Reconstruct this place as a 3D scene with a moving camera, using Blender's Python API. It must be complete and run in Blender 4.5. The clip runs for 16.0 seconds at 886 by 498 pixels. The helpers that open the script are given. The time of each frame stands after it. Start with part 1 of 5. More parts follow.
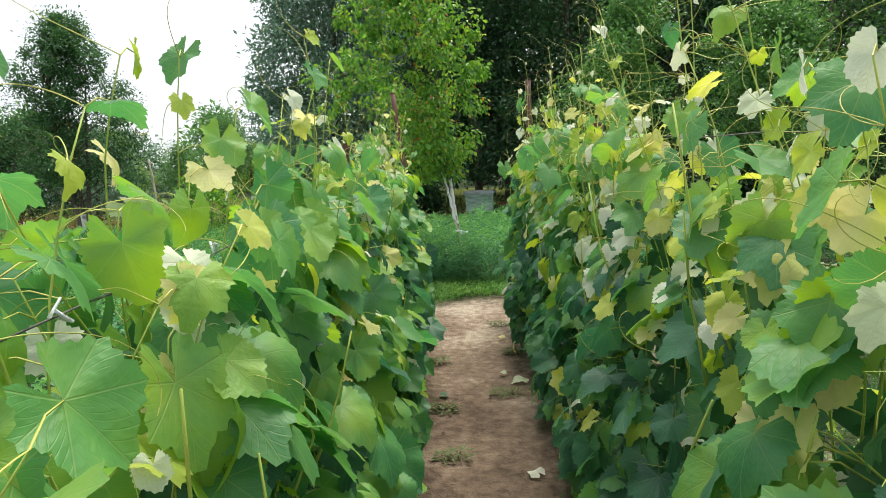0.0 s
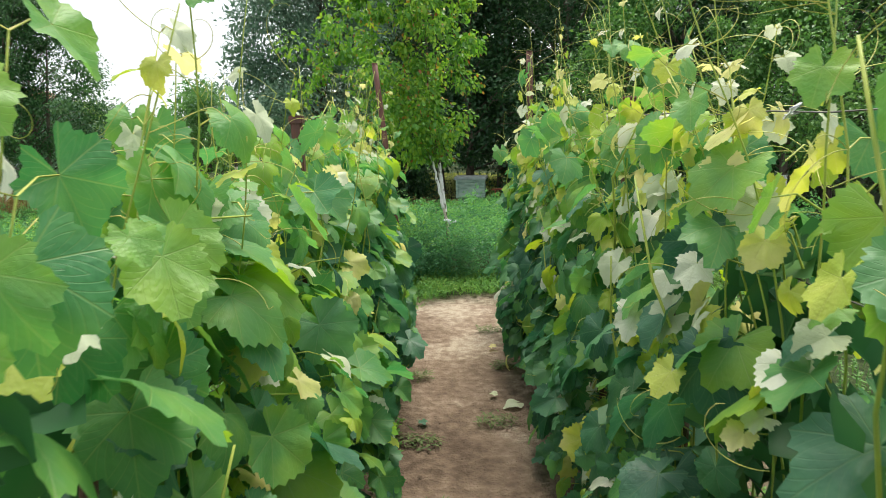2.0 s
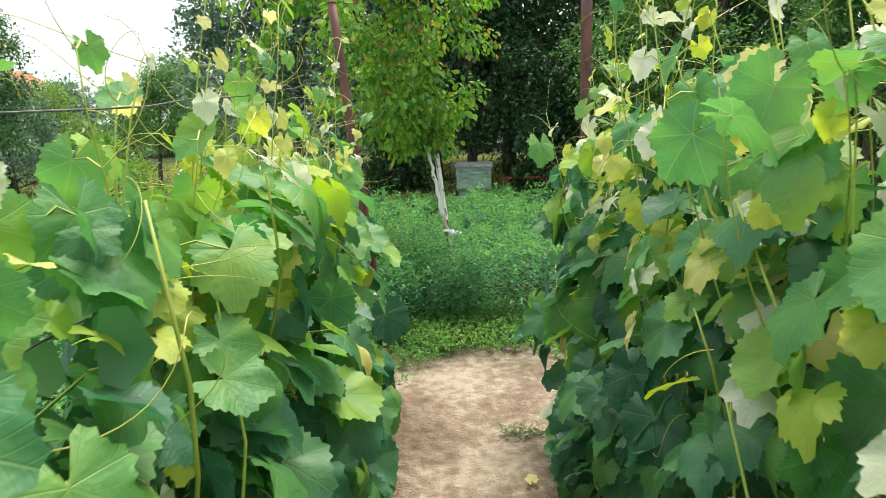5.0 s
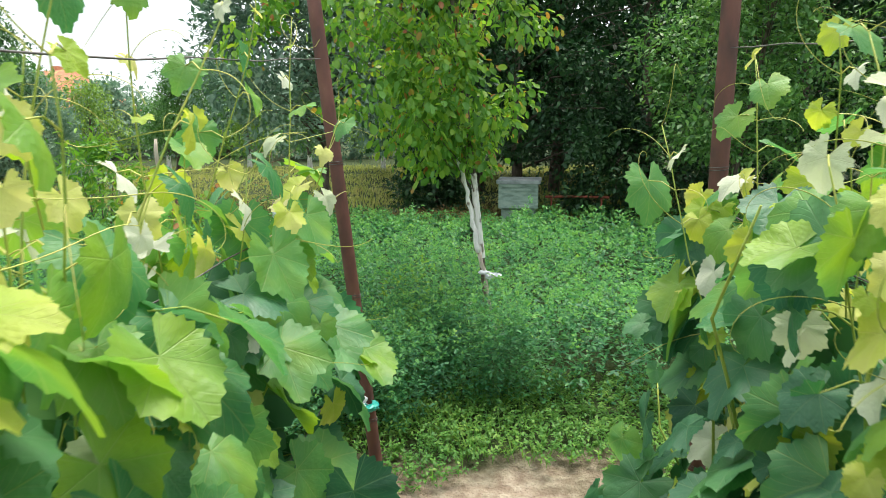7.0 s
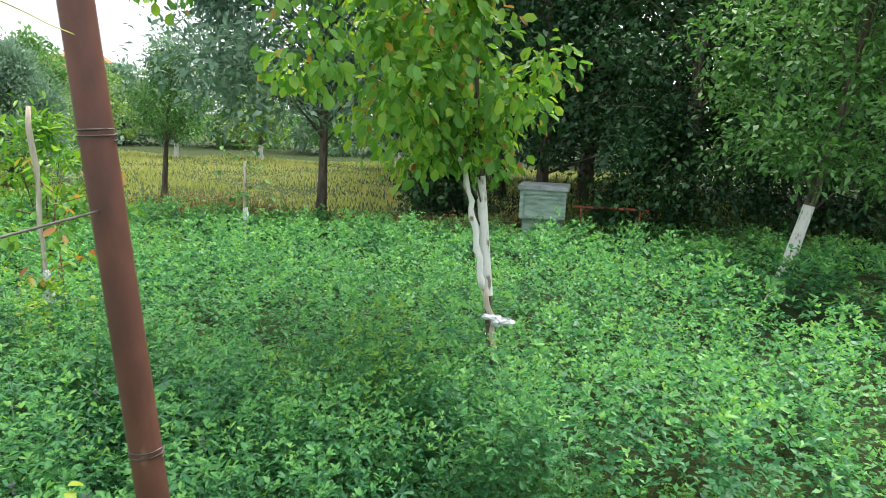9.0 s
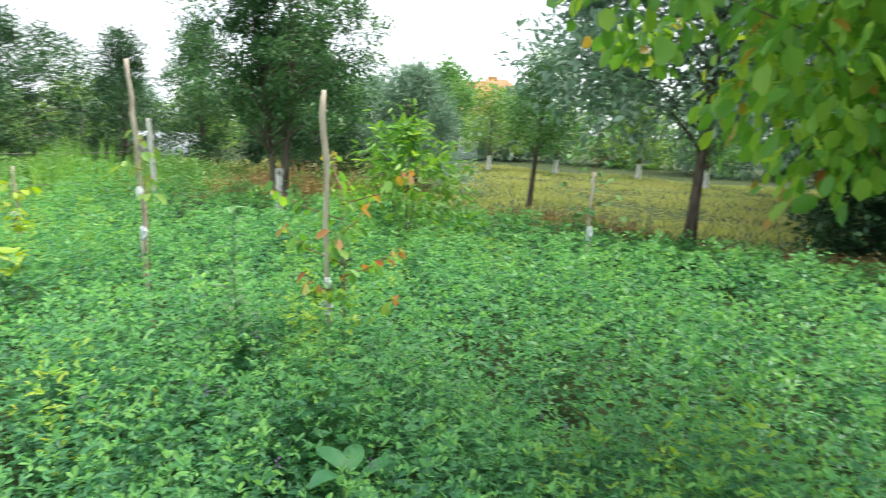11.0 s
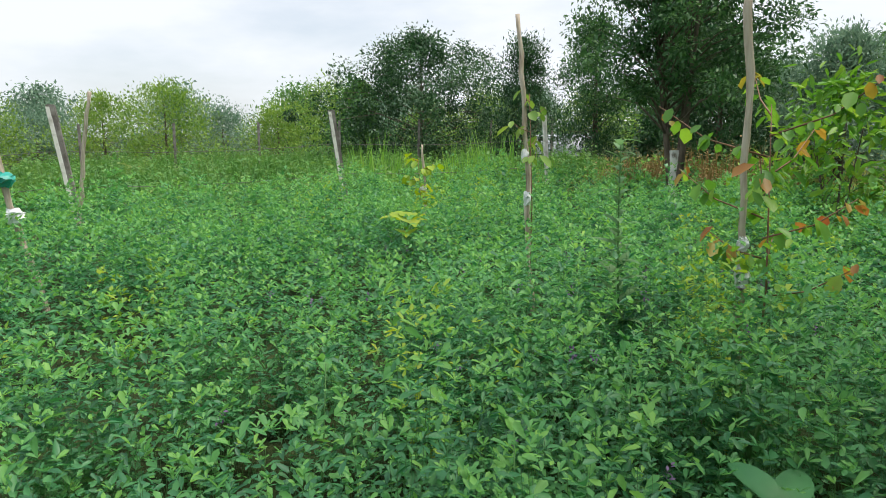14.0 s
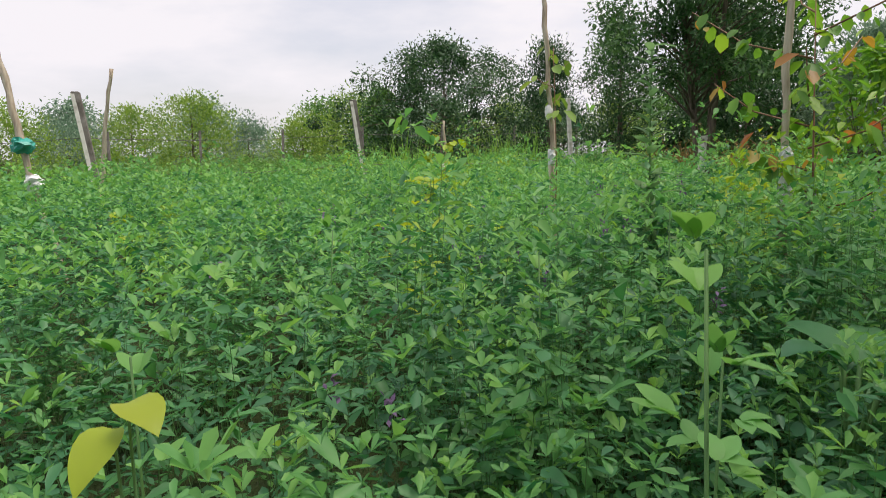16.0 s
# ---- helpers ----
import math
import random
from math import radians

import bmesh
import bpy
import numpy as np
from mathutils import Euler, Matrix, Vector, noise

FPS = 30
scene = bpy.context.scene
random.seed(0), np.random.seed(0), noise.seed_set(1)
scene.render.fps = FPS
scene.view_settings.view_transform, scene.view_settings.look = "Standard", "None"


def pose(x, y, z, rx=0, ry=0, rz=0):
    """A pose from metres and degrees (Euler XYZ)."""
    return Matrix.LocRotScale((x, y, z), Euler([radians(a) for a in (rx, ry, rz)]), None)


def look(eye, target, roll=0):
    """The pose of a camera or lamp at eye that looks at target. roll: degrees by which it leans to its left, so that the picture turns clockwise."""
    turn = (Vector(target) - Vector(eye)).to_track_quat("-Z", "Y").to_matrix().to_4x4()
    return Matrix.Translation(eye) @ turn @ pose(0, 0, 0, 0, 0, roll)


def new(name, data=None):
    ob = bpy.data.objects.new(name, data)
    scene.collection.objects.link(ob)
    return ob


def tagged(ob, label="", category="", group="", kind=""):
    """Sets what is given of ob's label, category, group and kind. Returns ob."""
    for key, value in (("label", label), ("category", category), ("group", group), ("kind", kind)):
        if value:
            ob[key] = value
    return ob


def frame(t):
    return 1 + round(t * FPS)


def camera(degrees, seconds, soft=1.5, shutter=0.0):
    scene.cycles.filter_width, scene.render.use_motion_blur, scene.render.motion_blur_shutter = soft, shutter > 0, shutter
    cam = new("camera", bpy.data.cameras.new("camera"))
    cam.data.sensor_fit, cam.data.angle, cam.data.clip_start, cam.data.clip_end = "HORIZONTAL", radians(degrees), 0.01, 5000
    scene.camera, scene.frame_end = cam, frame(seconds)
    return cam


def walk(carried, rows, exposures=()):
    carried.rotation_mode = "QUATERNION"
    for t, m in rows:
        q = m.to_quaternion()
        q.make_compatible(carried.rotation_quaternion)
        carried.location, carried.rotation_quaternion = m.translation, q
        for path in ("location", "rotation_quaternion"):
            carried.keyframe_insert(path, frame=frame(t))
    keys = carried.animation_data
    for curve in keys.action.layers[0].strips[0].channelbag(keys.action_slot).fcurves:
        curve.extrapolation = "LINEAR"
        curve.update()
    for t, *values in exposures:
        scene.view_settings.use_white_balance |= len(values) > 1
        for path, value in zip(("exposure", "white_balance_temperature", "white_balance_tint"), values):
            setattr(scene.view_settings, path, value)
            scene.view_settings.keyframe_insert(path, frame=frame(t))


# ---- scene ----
cam = camera(68.2, 16.0, soft=0.9, shutter=0.2)
PATH = [
    (0, (0.128, 0.113, 1.688), (0.065, 2.091, 1.4), -2.7),
    (0.5, (0.096, 0.171, 1.677), (0.075, 2.143, 1.342), -3.5),
    (1, (0.075, 0.307, 1.669), (0.042, 2.275, 1.317), -3.2),
    (1.5, (0.137, 0.561, 1.692), (0.064, 2.531, 1.355), -2.4),
    (2, (0.145, 0.896, 1.672), (0.113, 2.866, 1.332), -1.2),
    (2.5, (0.124, 1.296, 1.675), (0.101, 3.257, 1.288), -3.3),
    (3, (0.145, 1.697, 1.669), (-0.002, 3.655, 1.286), -3.5),
    (3.5, (0.142, 2.072, 1.651), (0.029, 4.03, 1.257), -2.1),
    (3.7, (0.121, 2.229, 1.651), (0.075, 4.203, 1.335), -2.9),
    (5.8, (0.094, 3.68, 1.726), (0.037, 5.629, 1.28), -0.7),
    (6, (0.108, 3.832, 1.718), (0.0, 5.797, 1.36), -0.5),
    (6.5, (0.142, 4.171, 1.712), (-0.094, 6.112, 1.294), 1.0),
    (7, (0.119, 4.552, 1.706), (-0.029, 6.51, 1.325), -0.3),
    (7.5, (0.136, 4.934, 1.701), (-0.043, 6.889, 1.321), -0.6),
    (8, (0.187, 5.297, 1.71), (-0.039, 7.248, 1.332), 2.4),
    (8.2, (0.184, 5.445, 1.695), (-0.015, 7.396, 1.3), 2.2),
    (10.3, (0.125, 6.864, 1.468), (-0.296, 8.793, 1.148), 0.9),
    (10.5, (0.108, 6.976, 1.462), (-0.531, 8.843, 1.136), 0.5),
    (10.8, (0.026, 7.081, 1.46), (-0.981, 8.775, 1.118), 1.9),
    (11, (-0.002, 7.138, 1.452), (-1.234, 8.671, 1.093), 2.4),
    (11.2, (-0.043, 7.192, 1.446), (-1.452, 8.561, 1.069), 1.9),
    (11.5, (-0.103, 7.212, 1.445), (-1.636, 8.437, 1.062), 1.6),
    (12, (-0.186, 7.242, 1.414), (-1.871, 8.248, 1.025), 1.3),
    (12.5, (-0.326, 7.376, 1.364), (-2.137, 8.087, 0.9), -0.7),
    (13, (-0.363, 7.43, 1.361), (-2.186, 8.092, 0.876), 0.2),
    (13.5, (-0.418, 7.438, 1.291), (-2.253, 8.095, 0.84), -0.7),
    (14, (-0.477, 7.463, 1.136), (-2.352, 8.061, 0.78), -1.1),
    (14.5, (-0.513, 7.482, 0.973), (-2.409, 8.052, 0.684), -0.3),
    (15, (-0.535, 7.488, 0.907), (-2.433, 8.068, 0.656), 0.4),
    (15.5, (-0.547, 7.483, 0.843), (-2.443, 8.063, 0.583), 0.0),
    (16, (-0.543, 7.491, 0.791), (-2.447, 8.023, 0.486), -1.6),
]
walk(cam, [(t, look(eye, target, roll)) for t, eye, target, roll in PATH], exposures=[(0.0, 0.25, 6600, 10), (3.7, 0.50, 6750, 10), (7.0, 0.57, 6600, 10), (8.2, 0.66, 6500, 10), (10.3, 0.98, 6500, 10), (11.2, 0.74, 6500, 10), (12.0, 0.22, 6450, 9), (12.6, 0.17, 6500, 10), (14.0, 0.02, 6600, 10), (16.0, -0.12, 7000, 19)])

# ---- light ----
SUN_AZ, SUN_EL = 22.0, 70.0          # degrees from +y towards +x, and above the horizon
world = bpy.data.worlds.new("sky")
scene.world = world
world.use_nodes = True
wn, wl = world.node_tree.nodes, world.node_tree.links
wn.clear()
w_out = wn.new("ShaderNodeOutputWorld")
w_bg = wn.new("ShaderNodeBackground")
w_sky = wn.new("ShaderNodeTexSky")
w_sky.sky_type = "NISHITA"
w_sky.sun_disc = False
w_sky.sun_elevation = radians(SUN_EL)
w_sky.sun_rotation = radians(SUN_AZ)
w_sky.dust_density = 2.0
w_co = wn.new("ShaderNodeTexCoord")
w_map = wn.new("ShaderNodeMapping")
w_map.inputs["Scale"].default_value = (1.0, 1.0, 3.2)
w_noise = wn.new("ShaderNodeTexNoise")
w_noise.inputs["Scale"].default_value = 1.7
w_noise.inputs["Detail"].default_value = 6
w_noise.inputs["Roughness"].default_value = 0.55
w_ramp = wn.new("ShaderNodeValToRGB")
w_ramp.color_ramp.elements[0].position, w_ramp.color_ramp.elements[1].position = 0.36, 0.56
w_ramp.color_ramp.elements[0].color = (0.5, 0.5, 0.5, 1)
w_mix = wn.new("ShaderNodeMix")
w_mix.data_type = "RGBA"
w_mix.inputs["B"].default_value = (5.9, 6.25, 6.7, 1)      # the bright cloud deck
wl.new(w_co.outputs["Generated"], w_map.inputs["Vector"])
wl.new(w_map.outputs["Vector"], w_noise.inputs["Vector"])
wl.new(w_noise.outputs["Fac"], w_ramp.inputs["Fac"])
wl.new(w_ramp.outputs["Color"], w_mix.inputs["Factor"])
wl.new(w_sky.outputs["Color"], w_mix.inputs["A"])
wl.new(w_mix.outputs["Result"], w_bg.inputs["Color"])
w_bg.inputs["Strength"].default_value = 0.16
wl.new(w_bg.outputs["Background"], w_out.inputs["Surface"])

sun = new("sun", bpy.data.lights.new("sun", "SUN"))
sun.data.energy, sun.data.angle, sun.data.color = 4.2, radians(36), (1.0, 0.95, 0.86)
sa, se = radians(SUN_AZ), radians(SUN_EL)
sun.matrix_world = look((math.sin(sa) * math.cos(se) * 60, math.cos(sa) * math.cos(se) * 60, math.sin(se) * 60), (0, 0, 0))


# ---- materials ----
def nodes_of(name):
    m = bpy.data.materials.new(name)
    m.use_nodes = True
    n, l = m.node_tree.nodes, m.node_tree.links
    return m, n, l, n["Principled BSDF"], n["Material Output"]


def ramp(n, stops):
    r = n.new("ShaderNodeValToRGB")
    e = r.color_ramp.elements
    while len(e) < len(stops):
        e.new(0.5)
    for k, (p, c) in enumerate(stops):
        e[k].position, e[k].color = p, (*c, 1)
    return r


def bump(n, l, height, bsdf, strength, distance):
    b = n.new("ShaderNodeBump")
    b.inputs["Strength"].default_value, b.inputs["Distance"].default_value = strength, distance
    l.new(height, b.inputs["Height"])
    l.new(b.outputs["Normal"], bsdf.inputs["Normal"])


def noise_tex(n, l, scale, detail=4, coord="Object"):
    co = n.new("ShaderNodeTexCoord")
    t = n.new("ShaderNodeTexNoise")
    t.inputs["Scale"].default_value, t.inputs["Detail"].default_value = scale, detail
    l.new(co.outputs[coord], t.inputs["Vector"])
    return t


def leaf_material(name, stops, rough=0.5, thin=0.35, per="island", patch=1.2, spec=0.4, spread=0.65):
    """Foliage: a colour for each leaf, patches over the plant, and light that comes through the blade."""
    m, n, l, p, out = nodes_of(name)
    if per == "island":
        g = n.new("ShaderNodeNewGeometry")
        rnd = g.outputs["Random Per Island"]
    else:
        g = n.new("ShaderNodeObjectInfo")
        rnd = g.outputs["Random"]
    co = n.new("ShaderNodeNewGeometry")
    t = n.new("ShaderNodeTexNoise")
    t.inputs["Scale"].default_value = patch
    l.new(co.outputs["Position"], t.inputs["Vector"])
    mix = n.new("ShaderNodeMath")
    mix.operation = "MULTIPLY_ADD"
    mix.inputs[1].default_value = spread
    half = n.new("ShaderNodeMath")
    half.operation = "MULTIPLY_ADD"
    half.inputs[1].default_value, half.inputs[2].default_value = 1.55 - spread, 0.5 - (1.55 - spread) * 0.5 - spread * 0.5
    l.new(t.outputs["Fac"], half.inputs[0])
    l.new(rnd, mix.inputs[0])
    l.new(half.outputs[0], mix.inputs[2])
    r = ramp(n, stops)
    l.new(mix.outputs[0], r.inputs["Fac"])
    l.new(r.outputs["Color"], p.inputs["Base Color"])
    p.inputs["Roughness"].default_value = rough
    p.inputs["Specular IOR Level"].default_value = spec
    tr = n.new("ShaderNodeBsdfTranslucent")
    sat = n.new("ShaderNodeHueSaturation")
    sat.inputs["Hue"].default_value, sat.inputs["Saturation"].default_value, sat.inputs["Value"].default_value = 0.488, 1.1, 1.5
    l.new(r.outputs["Color"], sat.inputs["Color"])
    l.new(sat.outputs["Color"], tr.inputs["Color"])
    ms = n.new("ShaderNodeMixShader")
    ms.inputs["Fac"].default_value = thin
    l.new(p.outputs[0], ms.inputs[1])
    l.new(tr.outputs[0], ms.inputs[2])
    l.new(ms.outputs[0], out.inputs["Surface"])
    return m, n, l, p, r, tr, sat


def vine_leaf_material(name, stops, vein, thin=0.35, rough=0.44, mark=0.36):
    """A vine leaf: main veins fan out from the stalk, the blade puckers between them."""
    m, n, l, p, r, tr, sat = leaf_material(name, stops, rough, thin, per="object", patch=9.0, spec=0.55)
    uv = n.new("ShaderNodeUVMap")
    uv.uv_map = "blade"
    s = n.new("ShaderNodeSeparateXYZ")
    l.new(uv.outputs["UV"], s.inputs[0])

    def math_node(op, a, b=None):
        k = n.new("ShaderNodeMath")
        k.operation = op
        for i, v in enumerate((a, b)):
            if v is None:
                continue
            if isinstance(v, (int, float)):
                k.inputs[i].default_value = v
            else:
                l.new(v, k.inputs[i])
        return k.outputs[0]
    ang = math_node("ARCTAN2", s.outputs["X"], s.outputs["Y"])
    rad = math_node("SQRT", math_node("ADD", math_node("MULTIPLY", s.outputs["X"], s.outputs["X"]), math_node("MULTIPLY", s.outputs["Y"], s.outputs["Y"])))
    fan = math_node("PINGPONG", math_node("MULTIPLY", ang, 1 / 0.87), 0.5)
    line = math_node("MULTIPLY", fan, rad)
    side = math_node("PINGPONG", math_node("ADD", math_node("MULTIPLY", rad, 7.0), math_node("MULTIPLY", fan, -5.0)), 0.5)
    mr = n.new("ShaderNodeMapRange")
    mr.inputs["From Min"].default_value, mr.inputs["From Max"].default_value = 0.003, 0.011
    mr.inputs["To Min"].default_value, mr.inputs["To Max"].default_value = 1.0, 0.0
    l.new(line, mr.inputs["Value"])
    mr2 = n.new("ShaderNodeMapRange")
    mr2.inputs["From Min"].default_value, mr2.inputs["From Max"].default_value = 0.02, 0.10
    mr2.inputs["To Min"].default_value, mr2.inputs["To Max"].default_value = 0.4, 0.0
    l.new(side, mr2.inputs["Value"])
    veins = math_node("MAXIMUM", mr.outputs[0], mr2.outputs[0])
    mx = n.new("ShaderNodeMix")
    mx.data_type = "RGBA"
    mx.inputs["B"].default_value = (*vein, 1)
    l.new(math_node("MULTIPLY", veins, mark), mx.inputs["Factor"])
    blotch = noise_tex(n, l, 2.2, 3)
    hs = n.new("ShaderNodeHueSaturation")
    l.new(r.outputs["Color"], hs.inputs["Color"])
    bl = n.new("ShaderNodeMapRange")
    bl.inputs["To Min"].default_value, bl.inputs["To Max"].default_value = 0.84, 1.16
    l.new(blotch.outputs["Fac"], bl.inputs["Value"])
    l.new(bl.outputs[0], hs.inputs["Value"])
    l.new(hs.outputs["Color"], mx.inputs["A"])
    l.new(mx.outputs["Result"], p.inputs["Base Color"])
    l.new(mx.outputs["Result"], sat.inputs["Color"])
    net = n.new("ShaderNodeTexVoronoi")
    net.feature = "SMOOTH_F1"
    net.inputs["Scale"].default_value = 17
    l.new(uv.outputs["UV"], net.inputs["Vector"])
    pucker = noise_tex(n, l, 5, 3)
    h = math_node("SUBTRACT", math_node("ADD", pucker.outputs["Fac"], math_node("MULTIPLY", net.outputs["Distance"], -0.5)), math_node("MULTIPLY", veins, 0.35))
    bump(n, l, h, p, 0.42, 0.006)
    gloss = n.new("ShaderNodeMapRange")
    gloss.inputs["To Min"].default_value, gloss.inputs["To Max"].default_value = rough - 0.06, rough + 0.14
    l.new(blotch.outputs["Fac"], gloss.inputs["Value"])
    l.new(gloss.outputs[0], p.inputs["Roughness"])
    return m


def plain_material(name, stops, scale=8.0, rough=0.8, metal=0.0, bump_scale=60.0, bump_d=0.003, detail=6, stretch=None):
    m, n, l, p, out = nodes_of(name)
    t = noise_tex(n, l, scale, detail)
    if stretch:
        mp = n.new("ShaderNodeMapping")
        mp.inputs["Scale"].default_value = stretch
        l.new(t.inputs["Vector"].links[0].from_socket, mp.inputs["Vector"])
        l.new(mp.outputs["Vector"], t.inputs["Vector"])
    r = ramp(n, stops)
    l.new(t.outputs["Fac"], r.inputs["Fac"])
    l.new(r.outputs["Color"], p.inputs["Base Color"])
    p.inputs["Roughness"].default_value, p.inputs["Metallic"].default_value = rough, metal
    if bump_d:
        t2 = noise_tex(n, l, bump_scale, 4)
        if stretch:
            l.new(mp.outputs["Vector"], t2.inputs["Vector"])
        bump(n, l, t2.outputs["Fac"], p, 0.7, bump_d)
    return m


M = {}
# the first two colours hold the row's low shade and its backlight
M["leaf_old_shaded"] = vine_leaf_material("mature vine leaf, shade in its colour", [(0.1, (0.03, 0.115, 0.066)), (0.5, (0.06, 0.195, 0.095)), (0.9, (0.12, 0.31, 0.105))], (0.19, 0.32, 0.15))
M["leaf_mid_backlit"] = vine_leaf_material("fresh vine leaf, backlight in its colour", [(0.1, (0.06, 0.23, 0.085)), (0.5, (0.125, 0.33, 0.085)), (0.9, (0.27, 0.44, 0.05))], (0.33, 0.44, 0.14), thin=0.42)
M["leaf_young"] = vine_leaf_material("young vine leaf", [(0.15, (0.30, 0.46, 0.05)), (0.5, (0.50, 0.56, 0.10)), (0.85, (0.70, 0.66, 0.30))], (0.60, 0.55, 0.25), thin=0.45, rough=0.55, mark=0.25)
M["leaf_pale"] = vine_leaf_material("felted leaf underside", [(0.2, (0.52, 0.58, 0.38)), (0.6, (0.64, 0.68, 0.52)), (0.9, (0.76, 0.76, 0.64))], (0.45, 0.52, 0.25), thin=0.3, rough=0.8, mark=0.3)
M["alfalfa"] = leaf_material("alfalfa leaflet", [(0.0, (0.022, 0.10, 0.05)), (0.35, (0.045, 0.19, 0.08)), (0.75, (0.10, 0.31, 0.09)), (1.0, (0.24, 0.43, 0.07))], 0.46, 0.28, patch=3.2, spec=0.4, spread=0.42)[0]
# lighter than the lower leaflets, so top light is part of the tip colour
M["alfalfa_tip"] = leaf_material("fresh alfalfa tip leaflet, top light in its colour", [(0.0, (0.06, 0.22, 0.085)), (0.4, (0.12, 0.34, 0.105)), (0.8, (0.215, 0.46, 0.105)), (1.0, (0.36, 0.54, 0.08))], 0.5, 0.36, patch=5.0, spec=0.35, spread=0.42)[0]
M["alfalfa_yellow"] = leaf_material("yellowing alfalfa leaflet", [(0.0, (0.10, 0.26, 0.06)), (0.5, (0.22, 0.40, 0.06)), (0.85, (0.42, 0.50, 0.06)), (1.0, (0.58, 0.50, 0.08))], 0.5, 0.38, patch=1.6, spec=0.35, spread=0.5)[0]
M["alfalfa_stem"] = plain_material("green plant stem", [(0.3, (0.06, 0.17, 0.05)), (0.7, (0.11, 0.25, 0.07))], 12, 0.6, bump_d=0)
M["weed"] = leaf_material("low weed leaf", [(0.0, (0.05, 0.17, 0.035)), (0.5, (0.11, 0.28, 0.05)), (1.0, (0.24, 0.39, 0.07))], 0.55, 0.35, patch=2.6)[0]
M["grass_tall"] = leaf_material("tall grass blade", [(0.0, (0.045, 0.15, 0.035)), (0.5, (0.095, 0.235, 0.055)), (0.85, (0.17, 0.30, 0.075)), (1.0, (0.30, 0.31, 0.12))], 0.6, 0.3, patch=0.9, spread=0.4)[0]
M["reed"] = leaf_material("fresh reed blade", [(0.0, (0.10, 0.26, 0.05)), (0.5, (0.17, 0.38, 0.07)), (1.0, (0.30, 0.45, 0.10))], 0.5, 0.4, patch=0.9, spread=0.5)[0]
M["grass_dry"] = leaf_material("dry grass blade", [(0.0, (0.20, 0.28, 0.07)), (0.5, (0.36, 0.40, 0.12)), (1.0, (0.50, 0.47, 0.19))], 0.7, 0.3, patch=0.5)[0]
M["weed_brown"] = leaf_material("browned weed", [(0.0, (0.10, 0.13, 0.035)), (0.5, (0.22, 0.16, 0.06)), (1.0, (0.32, 0.21, 0.09))], 0.75, 0.2, patch=0.8)[0]
# stops lowered: the deep shade of the wood is put into this colour
M["tree_dark"] = leaf_material("dark tree leaf", [(0.0, (0.013, 0.045, 0.02)), (0.5, (0.033, 0.098, 0.038)), (1.0, (0.08, 0.18, 0.055))], 0.5, 0.2, patch=0.7)[0]
M["plum_leaf"] = leaf_material("plum tree leaf", [(0.0, (0.02, 0.07, 0.026)), (0.5, (0.055, 0.15, 0.05)), (1.0, (0.12, 0.25, 0.07))], 0.5, 0.25, patch=0.7)[0]
M["tree_mid"] = leaf_material("green tree leaf", [(0.0, (0.045, 0.13, 0.04)), (0.5, (0.09, 0.23, 0.06)), (1.0, (0.18, 0.35, 0.08))], 0.5, 0.3, patch=0.8)[0]
M["tree_grey"] = leaf_material("grey-green willow leaf", [(0.0, (0.08, 0.16, 0.11)), (0.5, (0.16, 0.27, 0.18)), (1.0, (0.29, 0.40, 0.28))], 0.6, 0.25, patch=0.6)[0]
M["tree_lime"] = leaf_material("lime-green shrub leaf", [(0.0, (0.08, 0.18, 0.035)), (0.5, (0.17, 0.31, 0.06)), (1.0, (0.30, 0.43, 0.09))], 0.5, 0.35, patch=0.8)[0]
M["apricot"] = leaf_material("broad apricot leaf", [(0.0, (0.055, 0.17, 0.03)), (0.5, (0.14, 0.33, 0.055)), (0.9, (0.32, 0.48, 0.07)), (1.0, (0.46, 0.36, 0.07))], 0.45, 0.42, patch=1.2)[0]
M["bush_leaf"] = leaf_material("fresh green bush leaf", [(0.0, (0.06, 0.19, 0.035)), (0.5, (0.13, 0.32, 0.05)), (1.0, (0.30, 0.46, 0.06))], 0.45, 0.38, patch=1.6)[0]
M["weed_grey"] = leaf_material("grey-green weed leaf", [(0.0, (0.08, 0.20, 0.08)), (0.5, (0.15, 0.30, 0.13)), (1.0, (0.26, 0.40, 0.18))], 0.55, 0.35, patch=6)[0]
M["red_leaf"] = leaf_material("reddish young leaf", [(0.0, (0.30, 0.33, 0.05)), (0.45, (0.40, 0.27, 0.06)), (0.8, (0.36, 0.15, 0.06)), (1.0, (0.30, 0.08, 0.04))], 0.45, 0.4, patch=5)[0]
M["yellow_leaf"] = leaf_material("yellow-green broad leaf", [(0.0, (0.18, 0.34, 0.04)), (0.6, (0.30, 0.42, 0.04)), (1.0, (0.46, 0.46, 0.05))], 0.45, 0.4, patch=4)[0]
M["flower"] = leaf_material("purple blossom", [(0.0, (0.09, 0.05, 0.12)), (1.0, (0.20, 0.14, 0.26))], 0.7, 0.2, patch=4)[0]
# dark filler leaf: the row's inner shade is in its colour
M["shade_fill_leaf"] = leaf_material("inner vine leaf coloured dark for shade", [(0.0, (0.03, 0.11, 0.05)), (0.6, (0.06, 0.19, 0.07)), (1.0, (0.12, 0.26, 0.06))], 0.5, 0.2, patch=4)[0]
M["clipping"] = leaf_material("wilted pulled weed", [(0.0, (0.06, 0.10, 0.03)), (0.5, (0.11, 0.17, 0.05)), (1.0, (0.22, 0.20, 0.10))], 0.7, 0.15, patch=6)[0]
M["red_twig"] = plain_material("reddish brown twig bark", [(0.3, (0.13, 0.06, 0.035)), (0.7, (0.26, 0.14, 0.08))], 20, 0.6, bump_d=0)
